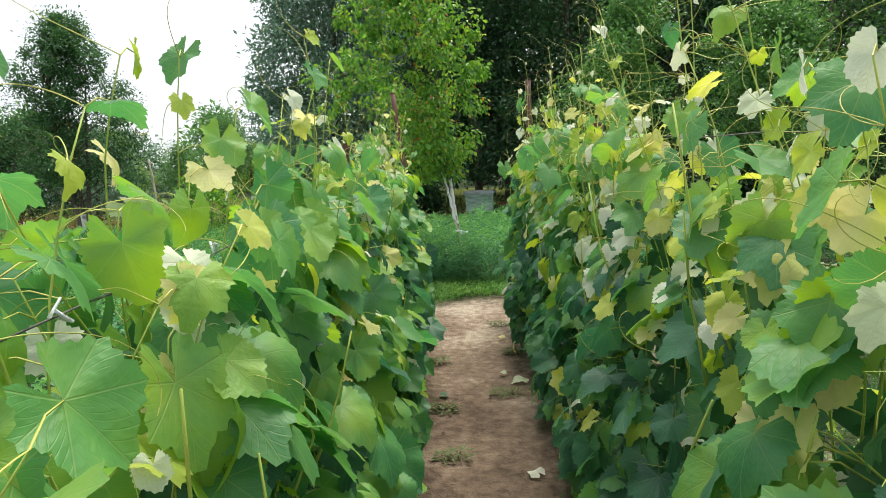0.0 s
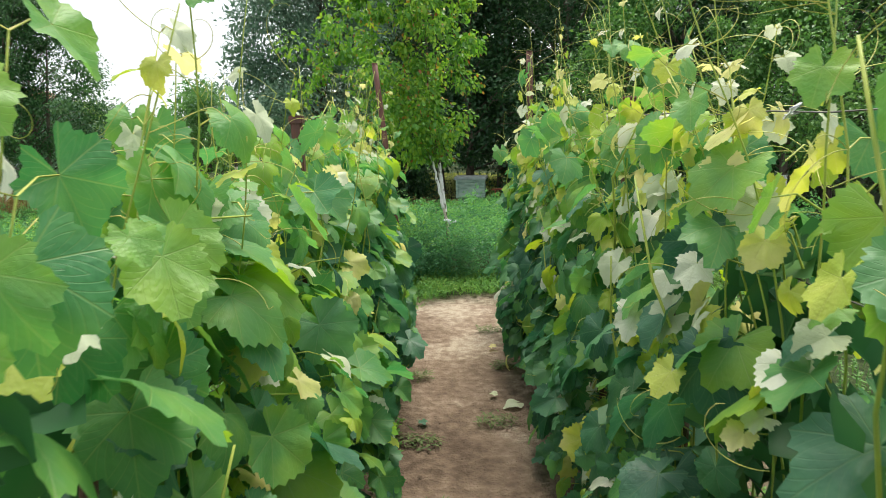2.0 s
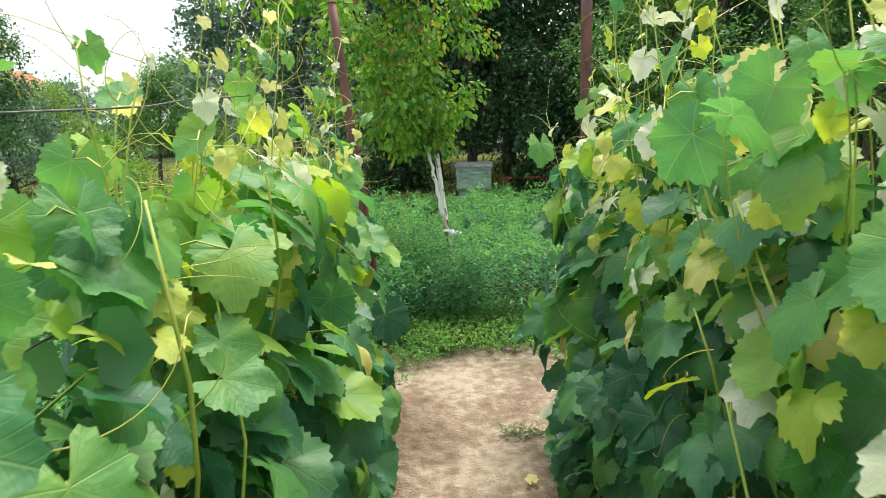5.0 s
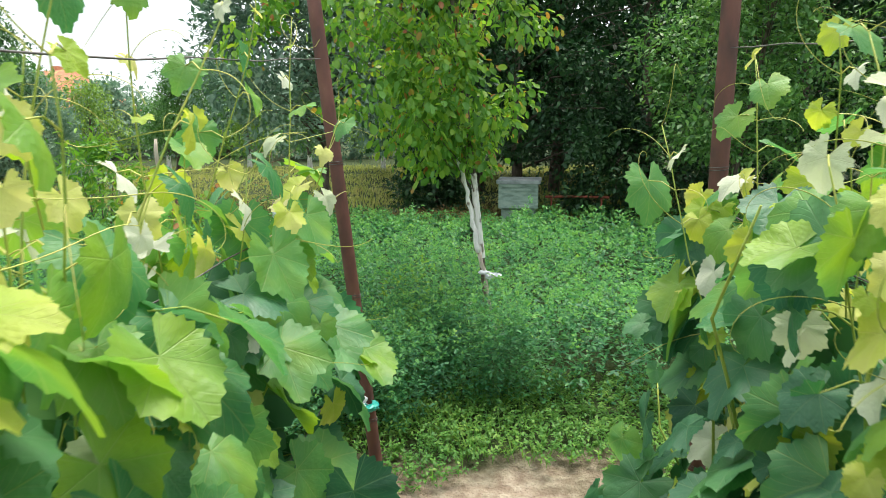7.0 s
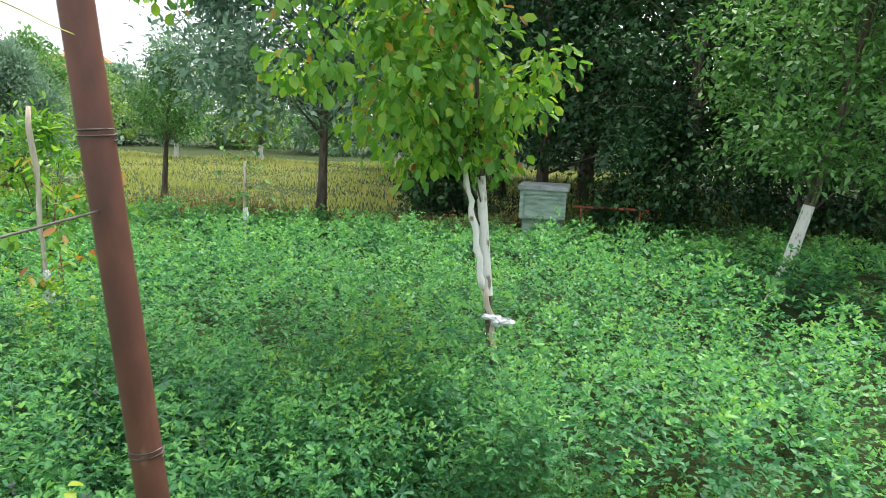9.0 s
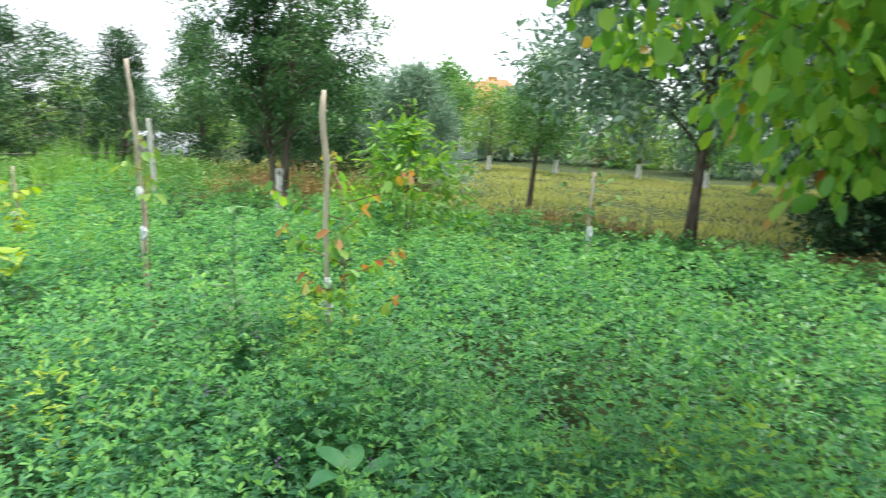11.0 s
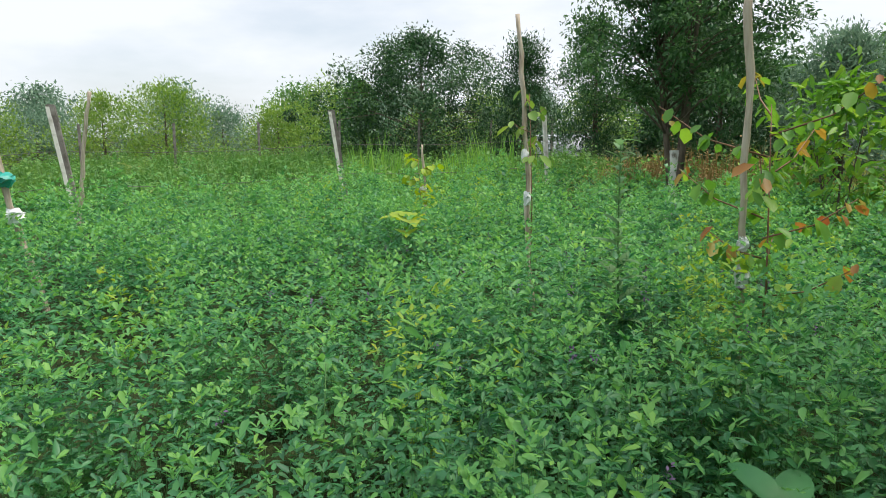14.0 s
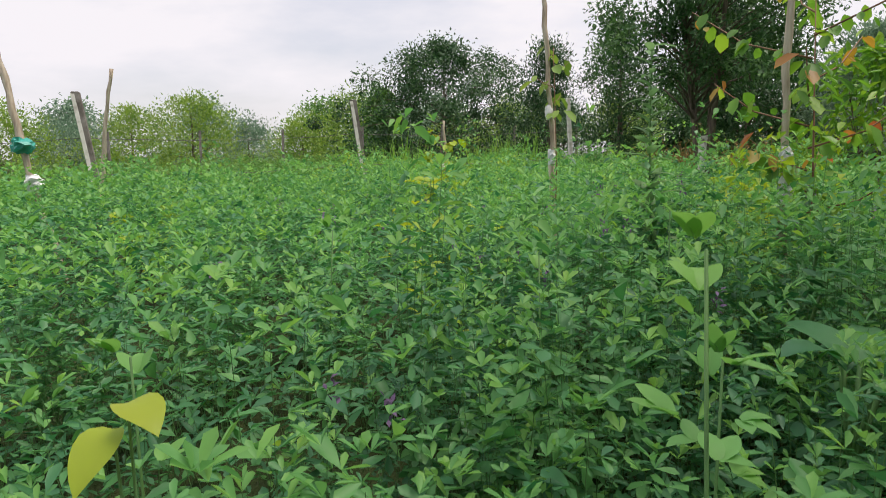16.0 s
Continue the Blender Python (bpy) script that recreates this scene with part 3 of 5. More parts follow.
def scatter_blades(name, label, mat, area, per_m2, height, width, seed, keep=None, lean=0.35, leaf=0.0, z=0.0):
    """Grass or weeds: upright blades, and small leaves on them where leaf is given."""
    rng = np.random.default_rng(seed)
    x0, y0, x1, y1 = area
    n = int((x1 - x0) * (y1 - y0) * per_m2)
    x, y = rng.uniform(x0, x1, n), rng.uniform(y0, y1, n)
    if keep is not None:
        k = keep(x, y)
        x, y = x[k], y[k]
        n = len(x)
    clump = 0.75 + 0.35 * np.sin(x * 1.3 + 2 * np.sin(y * 0.9)) + 0.25 * np.sin(y * 2.7 + x)
    h = height * np.clip(clump, 0.3, 1.5) * rng.uniform(0.5, 1.2, n)
    a = rng.uniform(0, 2 * math.pi, n)
    base = np.stack([x, y, np.full(n, z - 0.01)], axis=1)
    t = np.stack([np.cos(a) * lean, np.sin(a) * lean, np.ones(n)], axis=1)
    nr = np.stack([-np.sin(a), np.cos(a), np.zeros(n)], axis=1)
    nr = np.cross(t, nr)
    parts = [leaf_quads(base, t, nr, h, width * rng.uniform(0.6, 1.4, n), 0.1)]
    if leaf:
        for j in range(7 if leaf < 0.03 else 4):
            s = rng.uniform(0.3, 1.0, n)
            b = rng.uniform(0, 2 * math.pi, n)
            d = np.stack([np.cos(b), np.sin(b), rng.uniform(-0.1, 0.7, n)], axis=1)
            parts.append(leaf_quads(base + unit(t) * (h * s)[:, None], d, np.stack([np.zeros(n), np.zeros(n), np.ones(n)], axis=1) + rng.normal(0, 0.2, (n, 3)), leaf * rng.uniform(0.6, 1.3, n), leaf * 0.5 * rng.uniform(0.7, 1.3, n)))
    v, f = merge(parts)
    ob = new(name, mesh_of(name, v, f, mat, smooth=False))
    return tagged(ob, label, "grass", kind="stuff")


scatter_blades("low_weeds", "short bright green weeds at the end of the path", M["weed"], (-1.1, 7.2, 3.2, 8.8), 900, 0.13, 0.006, 21,
               keep=lambda x, y: (y > 7.5 + 0.14 * np.sin(x * 3.2) + 0.05 * np.sin(x * 11)) & ~((x < -0.35) & (y > 7.2) & (y < 7.5)), lean=0.7, leaf=0.026)
scatter_blades("row_weeds", "sparse low weeds at the foot of the vines", M["weed"], (-1.1, 0.5, 1.6, 7.7), 260, 0.07, 0.006, 22,
               keep=lambda x, y: (np.abs(x - 0.2) > 0.40 + 0.06 * np.sin(y * 4)) & (np.sin(y * 2.2 + x * 3) > -0.1), lean=1.0, leaf=0.026)
scatter_blades("side_grass", "ankle-high green grass beside the vines", M["grass_tall"], (1.5, -1, 7, 8.6), 110, 0.18, 0.010, 23, leaf=0.035, keep=lambda x, y: x < 4.5)
scatter_blades("meadow_grass", "short yellowing mown meadow grass", M["grass_dry"], (-22, 15.4, 5, 30), 120, 0.14, 0.034, 24)
scatter_blades("edge_weeds", "tall browned weeds along the field edge", M["weed_brown"], (-7.5, 14.9, 4.5, 16.4), 190, 0.30, 0.016, 25, leaf=0.05,
               keep=lambda x, y: ~((x > 0.1) & (x < 2.2) & (y < 15.6)))
scatter_blades("rough_grass", "tall rough green grass behind the fence", M["grass_tall"], (-28, 1, -9.2, 17), 52, 0.60, 0.024, 26, lean=0.35, leaf=0.11,
               keep=lambda x, y: (x > -17) | (np.sin(x * 7) > -0.5))
scatter_blades("tall_reeds", "tall bright green reed grass behind the field edge", M["reed"], (-14.5, 9.6, -9.3, 13.6), 55, 0.95, 0.022, 28, lean=0.3)
scatter_blades("undergrowth", "low dull green undergrowth at the foot of the wood", M["grass_tall"], (0.9, 15.7, 7.0, 17.4), 70, 0.5, 0.018, 29, leaf=0.075)
scatter_blades("brown_thicket", "rust-brown dead weeds by the fence corner", M["weed_brown"], (-10.8, 12.0, -7.9, 15.5), 130, 0.8, 0.02, 27, leaf=0.06)


# ---- trees ----
def crown_points(rng, clumps, per, spread):
    """Points round the clump centres, thick at the middle, with a ragged edge."""
    c = np.repeat(np.array(clumps), per, axis=0)
    r = np.repeat(np.array(spread), per)
    d = unit(rng.normal(0, 1, (len(c), 3)))
    q = rng.random(len(c)) ** 0.45 * r * rng.uniform(0.7, 1.2, len(c))
    return c + d * q[:, None] * np.array([1, 1, 0.8]), d


def tree(name, label, x, y, height, trunk_h, radius, clumps, per, leaf, mat, seed, trunk_r=0.1, bark=None, lean=(0, 0),
         clump_r=0.3, droop=0.3, narrow=0.5, flare=1.0, white=0.0, white_from=0.0, crown_z=(0.0, 1.0), crown_off=(0, 0), top_taper=0.6, category="tree", stems=1, oval=False, extra=None):
    """A tapered trunk, limbs that reach each clump, and a crown of single leaves with gaps between the clumps."""
    rng = np.random.default_rng(seed)
    T = thing(name, x, y, 0, label, category)
    bark = bark or M["bark"]
    tops = []
    for s in range(stems):
        off = (0, 0) if stems == 1 else (0.12 * math.cos(s * 2.1), 0.12 * math.sin(s * 2.1))
        tops.append((off, (lean[0] + off[0] * 5, lean[1] + off[1] * 5)))
    wood = []
    for off, ln in tops:
        pts, rad = [], []
        for k in range(9):
            f = k / 8
            bend = 0.04 * height * math.sin(f * 4 + seed) * f * 0.4
            pts.append((off[0] * f + ln[0] * f * height * 0.12 + bend, off[1] * f + ln[1] * f * height * 0.12 - bend * 0.5, -0.05 + f * height * 0.82))
            rad.append(trunk_r / math.sqrt(stems) * (1.25 if k == 0 else 1) * (1 - 0.82 * f))
        wood.append(tube(pts, rad, 8))
        spine = pts
    cl, sp = [], []
    z0 = trunk_h
    for k in range(clumps):
        f = (k + rng.random()) / clumps
        f = crown_z[0] + (crown_z[1] - crown_z[0]) * f
        prof = math.sin(math.pi * min(1.0, 0.16 + 0.84 * f) ** top_taper) ** 0.6 if f < 0.985 else 0.15
        prof *= flare + (1 - flare) * min(1.0, f * 2.2)
        a = k * 2.399 + rng.normal(0, 0.4)
        prof *= 0.85 + 0.55 * noise.noise((math.cos(a) * 1.4 + seed, math.sin(a) * 1.4, f * 3.1))
        rr = radius * prof * rng.uniform(0.25, 1.1)
        zc = z0 + f * (height - z0)
        ax = lean[0] * zc * 0.12 + crown_off[0] * min(1.0, zc / 2)
        ay = lean[1] * zc * 0.12 + crown_off[1]
        cl.append((ax + math.cos(a) * rr, ay + math.sin(a) * rr, zc))
        sp.append(clump_r * rng.uniform(0.45, 1.5))
        if k % 2 == 0:
            fz = min(0.97, max(0.12, (zc * 0.72) / (height * 0.82)))
            i = int(fz * 8)
            p0 = Vector(spine[i]).lerp(Vector(spine[min(8, i + 1)]), fz * 8 - i)
            p1 = Vector(cl[-1])
            mid = p0.lerp(p1, 0.5) + Vector((0, 0, 0.12 * (p1 - p0).length))
            r0 = trunk_r * 0.26 * (1 - 0.75 * fz)
            wood.append(tube([p0, mid, p1], [r0, r0 * 0.6, r0 * 0.2], 5))
    wv, wf = join(wood)
    part("trunk", mesh_of("trunk", wv, wf, bark), T)
    if white:
        pts, rad = [], []
        for k in range(5):
            f = (white_from + k / 4 * (white - white_from)) / (height * 0.82)
            i = f * 8
            a0 = int(i)
            p = Vector(spine[a0]).lerp(Vector(spine[min(8, a0 + 1)]), i - a0)
            pts.append(p if stems == 1 else Vector((p.x * 0.15, p.y * 0.15, p.z)))
            rad.append(trunk_r * (1.25 - 0.25 * min(1, i)) * (1 - 0.82 * f) + (0.006 if stems == 1 else 0.012))
        v, f = tube(pts, rad, 10, cap=False)
        part("painted_trunk_band", mesh_of("painted_trunk_band", v, f, M["whitewash"]), T, "flaking whitewash on the lower trunk")
    pts, d = crown_points(rng, cl, per, sp)
    n = len(pts)
    tip = d * 0.6 + rng.normal(0, 0.5, (n, 3))
    tip[:, 2] -= droop
    nrm = rng.normal(0, 0.5, (n, 3)) + np.array([0, 0, 1.0])
    L = leaf * rng.uniform(0.6, 1.3, n)
    v, f = (leaf_oval if oval else leaf_quads)(pts, tip, nrm, L, L * narrow * rng.uniform(0.8, 1.2, n))
    part("crown", mesh_of("crown", v, f, mat, smooth=False), T)
    if extra:
        em, share = extra
        k = rng.random(n) < share
        k &= np.linalg.norm(pts - np.repeat(np.array(cl), per, axis=0), axis=1) > 0.55 * np.repeat(np.array(sp), per)
        v, f = (leaf_oval if oval else leaf_quads)(pts[k] + d[k] * leaf * 0.7, tip[k], nrm[k], L[k] * 0.8, L[k] * narrow * 0.8)
        part("young_leaves", mesh_of("young_leaves", v, f, em, smooth=False), T, "reddish young leaves at the shoot tips")
    return T


# the young broad-leaved tree with the whitewashed leaning trunk
tree("apricot_tree", "young broad-leaved tree with reddish tips and whitewashed trunk", 0.135, 9.45, 4.3, 1.42, 1.36, 126, 96, 0.066, M["apricot"], 31,
     trunk_r=0.028, lean=(-0.9, 0.0), crown_off=(-0.25, 0), clump_r=0.23, droop=0.8, narrow=0.6, flare=0.28, white=1.38, white_from=0.74, top_taper=0.9, oval=True, extra=(M["red_leaf"], 0.08))
# right-hand whitewashed fruit tree
tree("fruit_tree", "fruit tree with a whitewashed trunk in long grass", 5.8, 12.2, 3.9, 1.2, 1.8, 55, 300, 0.085, M["tree_mid"], 36,
     trunk_r=0.09, clump_r=0.45, droop=0.2, narrow=0.5, white=0.95)
tree("fruit_tree", "fruit tree with a whitewashed trunk in long grass", 2.72, 12.55, 4.4, 1.25, 1.6, 60, 300, 0.075, M["tree_mid"], 32,
     trunk_r=0.06, lean=(1.3, 0), clump_r=0.42, droop=0.2, narrow=0.5, white=1.0)
# multi-stemmed plum tree at the field corner
tree("plum_tree", "multi-stemmed plum tree with a whitewashed foot", -7.22, 12.6, 4.5, 1.45, 1.36, 170, 210, 0.062, M["plum_leaf"], 33,
     trunk_r=0.085, clump_r=0.27, droop=0.1, narrow=0.48, white=0.9, stems=3)
# grey willow behind the young tree
tree("willow_tree", "tall grey-green willow with fine feathery leaves", -2.75, 15.55, 7.2, 1.75, 2.15, 130, 330, 0.12, M["tree_grey"], 34,
     trunk_r=0.075, lean=(0.3, 0), clump_r=0.72, droop=0.1, narrow=0.42)


def dark_wood():
    kinds = [(9.0, 3.0, M["tree_dark"], 95), (7.5, 2.6, M["tree_mid"], 80), (10.5, 3.2, M["tree_dark"], 100)]
    spots = [(0.6, 17.6, 0, 1.0), (3.0, 17.2, 2, 0.75), (5.6, 16.8, 0, 0.6), (8.4, 15.5, 1, 0.5), (11.3, 14.0, 0, 0.5), (1.6, 20.5, 2, 1.5), (6.4, 20.0, 2, 1.2),
             (14.0, 11.5, 2, 0.6), (-0.2, 21.0, 0, 1.6), (11.5, 18.5, 2, 1.0), (16.5, 7.5, 0, 0.6)]
    for k, (x, y, kind, low) in enumerate(spots):
        h, r, m, c = kinds[kind]
        near = y < 18 and x < 10
        tree("tree", "large dense dark green tree in a wood", x, y, h * (0.92 + 0.05 * (k % 4)), low, r, c, 230 if near else 85, 0.105 if near else 0.22, m, 40 + k,
             trunk_r=0.12, clump_r=0.72, droop=0.2, narrow=0.55, top_taper=0.75)
    for k in range(6):
        tree("tree", "tall dark tree deep in the wood", -1.5 + k * 3.6, 25.5 - 0.5 * k, 10.5 + math.sin(k * 2), 1.2, 3.0, 70, 110, 0.36, M["tree_dark"], 55 + k, trunk_r=0.2, clump_r=1.0, narrow=0.6, top_taper=0.7)


dark_wood()
for k, (x, y, h, r) in enumerate(((2.3, 16.3, 1.9, 1.1), (4.2, 15.9, 2.3, 1.3), (6.3, 15.2, 2.2, 1.3), (-0.9, 16.6, 1.5, 0.8))):
    tree("shrub", "dense dark green shrub at the foot of the wood", x, y, h, 0.05, r, 34, 190, 0.10, M["tree_dark"], 75 + k, trunk_r=0.04, clump_r=0.42, narrow=0.5, droop=0.2, flare=0.9, top_taper=0.6, category="shrub")
# trees and shrubs round the left-hand horizon
tree("plum_tree", "dark shrubby fruit tree behind the field", -10.4, 18.8, 2.7, 0.3, 1.8, 70, 260, 0.10, M["tree_grey"], 61, clump_r=0.5, narrow=0.36, droop=-0.5, top_taper=0.6)
tree("plum_tree", "dark shrubby fruit tree behind the field", -11.2, 16.6, 2.8, 0.3, 1.6, 60, 220, 0.10, M["tree_dark"], 67, clump_r=0.45, narrow=0.4, droop=-0.4, top_taper=0.6)
tree("plum_tree", "dark upright fruit tree behind the fence", -13.8, 18.0, 3.9, 0.5, 1.5, 60, 220, 0.13, M["tree_dark"], 62, clump_r=0.5, narrow=0.5)
tree("poplar_tree", "upright grey-green tree behind the fence", -16.5, 17.0, 3.9, 0.3, 1.1, 50, 240, 0.11, M["tree_dark"], 63, clump_r=0.5, narrow=0.3, droop=-0.5)
tree("poplar_tree", "upright grey-green tree behind the fence", -18.6, 15.9, 3.6, 0.3, 1.1, 50, 240, 0.11, M["tree_dark"], 64, clump_r=0.5, narrow=0.3, droop=-0.5)
tree("walnut_tree", "wide rounded dark green tree beyond the rough grass", -23.5, 14.1, 4.35, 0.3, 4.9, 150, 210, 0.11, M["tree_dark"], 65, clump_r=0.58, narrow=0.55, top_taper=0.8)
tree("walnut_tree", "smaller dark green tree beyond the rough grass", -25.5, 12.2, 2.9, 0.3, 1.2, 30, 180, 0.17, M["tree_mid"], 68, clump_r=0.5, narrow=0.55)
tree("meadow_tree", "small olive-green tree on the yellow meadow", -6.18, 17.2, 2.75, 1.35, 0.75, 40, 240, 0.07, M["tree_mid"], 66, trunk_r=0.06, lean=(0.7, 0), clump_r=0.33, narrow=0.35)
for k in range(16):
    a = radians(-60 - k * 4.4)
    d = 36 + 5 * math.sin(k * 2.1)
    lime = k % 3 != 1
    tree("shrub", "lime-green willow shrub in a far hedge" if lime else "grey-green willow shrub in a far hedge", -0.6 + math.sin(a) * d, 7.7 + math.cos(a) * d,
         2.8 + 0.5 * math.sin(k * 1.7), 0.1, 2.9, 52, 125, 0.145, M["tree_lime"] if lime else M["tree_grey"], 270 + k, trunk_r=0.08, clump_r=0.8, narrow=0.45, droop=-0.4, top_taper=0.5, category="shrub")
for k in range(7):
    a = radians(-56 - k * 9.5)
    d = 47
    tree("hedge_tree", "dull green tree in the distant hedge", -0.6 + math.sin(a) * d, 7.7 + math.cos(a) * d, 3.9, 0.1, 4.4, 60, 110, 0.24, M["tree_grey"] if k % 3 else M["tree_mid"], 90 + k,
         trunk_r=0.1, clump_r=1.1, narrow=0.5, top_taper=0.5)
for k in range(8):
    x = -20 + k * 2.7
    tree("orchard_tree", "small orchard tree with a white-painted trunk", x, 28.5 + 0.8 * math.sin(k * 2), 2.9 + 0.5 * math.sin(k * 1.3), 0.8, 1.3, 30, 110, 0.13, M["tree_mid"] if k % 2 else M["tree_lime"],
         110 + k, trunk_r=0.09, clump_r=0.5, narrow=0.4, white=0.6)
for k in range(7):
    tree("hedge_tree", "green tree in the hedge before the houses", -30 + k * 5.5, 37 + math.sin(k * 3) * 2, 4.2 + 0.8 * math.sin(k * 2.2), 0.1, 3.2, 60, 90, 0.30, M["tree_mid"] if k % 2 else M["tree_grey"], 130 + k,
         trunk_r=0.12, clump_r=1.0, narrow=0.5)


# ---- distant house ----
def house():
    T = thing("house", -38.5, 58, 0, "one-storey pale house with an orange clay roof", "house")
    v, f = box(-7, -4, 0, 7, 4, 3.0)
    part("wall", mesh_of("wall", v, f, M["render_wall"], False), T)
    v = [(-7.5, -4.6, 2.9), (7.5, -4.6, 2.9), (7.5, 4.6, 2.9), (-7.5, 4.6, 2.9), (-5.5, 0, 6.0), (5.5, 0, 6.0),
         (-7.5, -4.6, 2.75), (7.5, -4.6, 2.75), (7.5, 4.6, 2.75), (-7.5, 4.6, 2.75)]
    f = [(0, 1, 5, 4), (1, 2, 5), (2, 3, 4, 5), (3, 0, 4), (6, 7, 1, 0), (7, 8, 2, 1), (8, 9, 3, 2), (9, 6, 0, 3), (9, 8, 7, 6)]
    part("roof", mesh_of("roof", v, f, M["roof"], False), T)
    for k in range(3):
        v, f = box(-5 + k * 4, -4.06, 0.9, -3.6 + k * 4, -3.98, 2.2)
        part("window", mesh_of("window", v, f, M["dark_glass"], False), T)
    v, f = box(2.0, 0.6, 4.6, 2.7, 1.3, 6.4, 0.03)
    part("chimney", mesh_of("chimney", v, f, M["roof"], False), T)
    T.rotation_euler = (0, 0, radians(-18))


house()


def tunnel(x, y, rz, size=1.0):
    T = thing("greenhouse", x, y, 0, "low pale film greenhouse behind the hedge", "greenhouse")
    verts, faces = [], []
    for i in range(9):
        for k in range(13):
            t = math.pi * k / 12
            verts.append((-1.6 + i * 0.4, math.cos(t) * 1.2, math.sin(t) * 1.1 + (0.03 if i % 2 else 0)))
    for i in range(8):
        for k in range(12):
            faces.append((i * 13 + k, i * 13 + k + 1, (i + 1) * 13 + k + 1, (i + 1) * 13 + k))
    faces.append(tuple(range(13)))
    faces.append(tuple(8 * 13 + k for k in range(13))[::-1])
    part("cover", mesh_of("cover", verts, faces, M["film_tunnel"]), T)
    T.rotation_euler = (0, 0, rz)
    T.scale = (size, size, size)


tunnel(-22, 35, 0.4)
tunnel(-25.5, 21.0, 1.1, 0.8)


# ---- beehive, pipe rail ----
def beehive():
    T = thing("beehive", 0.56, 15.2, -0.14, "faded pale blue wooden beehive with a tin lid", "beehive")
    for sx in (-0.24, 0.24):
        for sy in (-0.2, 0.2):
            v, f = box(sx - 0.03, sy - 0.03, -0.02, sx + 0.03, sy + 0.03, 0.2, 0.004)
            part("leg", mesh_of("leg", v, f, M["stake"], False), T)
    v, f = box(-0.27, -0.24, 0.2, 0.27, 0.24, 0.48, 0.006)
    part("lower_box", mesh_of("lower_box", v, f, M["hive_paint"], False), T)
    # a raised frame round the front panel of the upper box
    for name, x0, z0, x1, z1 in (("stile", -0.31, 0.50, -0.255, 0.885), ("stile", 0.255, 0.50, 0.31, 0.885), ("rail", -0.2545, 0.50, 0.2545, 0.545), ("rail", -0.2545, 0.83, 0.2545, 0.885)):
        v, f = box(x0, -0.312, z0, x1, -0.29, z1, 0.004)
        part(name, mesh_of(name, v, f, M["hive_paint"], False), T)
    v, f = box(-0.297, -0.288, 0.484, 0.297, 0.288, 0.895, 0.003)
    part("upper_box", mesh_of("upper_box", v, f, M["hive_paint"], False), T)
    v, f = box(-0.345, -0.34, 0.885, 0.345, 0.34, 0.945, 0.008)
    part("lid", mesh_of("lid", v, f, M["hive_lid"], False), T, "weathered grey tin lid")
    v, f = box(-0.2, -0.31, 0.77, 0.2, -0.298, 0.80, 0.003)
    part("grip_strip", mesh_of("grip_strip", v, f, M["hive_paint"], False), T)
    v, f = box(-0.13, -0.246, 0.25, 0.13, -0.236, 0.27, 0.002)
    part("entrance_slot", mesh_of("entrance_slot", v, f, M["vine_bark"], False), T)
    T.rotation_euler = (0, 0, radians(-6))


beehive()


def pipe_rail():
    T = thing("pipe_rail", 1.5, 15.45, -0.10, "low rusty red iron rail lying among weeds", "rail")
    v, f = tube([(-0.5, 0, 0.58), (0.0, 0.02, 0.585), (0.55, 0, 0.575)], [0.022] * 3, 8)
    part("top_rail", mesh_of("top_rail", v, f, M["rust"]), T)
    for x in (-0.4, 0.42):
        v, f = tube([(x, 0, -0.15), (x, 0, 0.58)], [0.016] * 2, 8)
        part("leg", mesh_of("leg", v, f, M["rust"]), T)


pipe_rail()


# ---- stakes, saplings, fence ----
def rough_pole(p0, p1, r0, r1, seed, sides=8, n=18):
    rng = random.Random(seed)
    pts, rad = [], []
    a, b = Vector(p0), Vector(p1)
    for k in range(n):
        f = k / (n - 1)
        p = a.lerp(b, f) + Vector((rng.uniform(-1, 1), rng.uniform(-1, 1), 0)) * 0.009 * (1 if 0 < k < n - 1 else 0)
        p.x += 0.007 * math.sin(f * 5 + seed)
        p.y += 0.007 * math.sin(f * 6.5 + seed * 2)
        pts.append(p)
        rad.append((r0 + (r1 - r0) * f) * (rng.uniform(0.88, 1.1) if rng.random() < 0.75 else rng.uniform(1.15, 1.32)))      # knots
    return tube(pts, rad, sides)


def crumple(cx, cy, cz, rx, rz, seed, turns=14, rows=7, ry=None):
    """A crumpled sheet of film wrapped round a pole."""
    rng = random.Random(seed)
    ry = ry or rx
    verts, faces = [], []
    for j in range(rows):
        f = j / (rows - 1)
        for k in range(turns):
            t = 2 * math.pi * k / turns
            w = 0.75 + 0.5 * math.sin(f * math.pi) + rng.uniform(-0.3, 0.3)
            verts.append((cx + math.cos(t) * rx * w, cy + math.sin(t) * ry * w, cz + (f - 0.5) * rz + rng.uniform(-1, 1) * 0.08 * rz))
    for j in range(rows - 1):
        for k in range(turns):
            k2 = (k + 1) % turns
            faces.append((j * turns + k, j * turns + k2, (j + 1) * turns + k2, (j + 1) * turns + k))
    return verts, faces


def stake(x, y, top, lean, r, label, wraps=(), seed=1):
    T = thing("stake", x, y, 0, label, "stake", "stakes in the alfalfa")
    v, f = rough_pole((0, 0, -0.1), (lean[0], lean[1], top), r, r * 0.75, seed)
    part("pole", mesh_of("pole", v, f, M["stake"]), T)
    for k, (z, rx, rz, mat) in enumerate(wraps):
        c = (lean[0] * z / top, lean[1] * z / top)
        v, f = crumple(c[0] + 0.01, c[1] - 0.01, z, rx, rz, seed * 7 + k)
        part("wrap", mesh_of("wrap", v, f, M[mat], False), T, ("teal" if mat == "teal" else "white") + " plastic film tied round the pole")
    return T


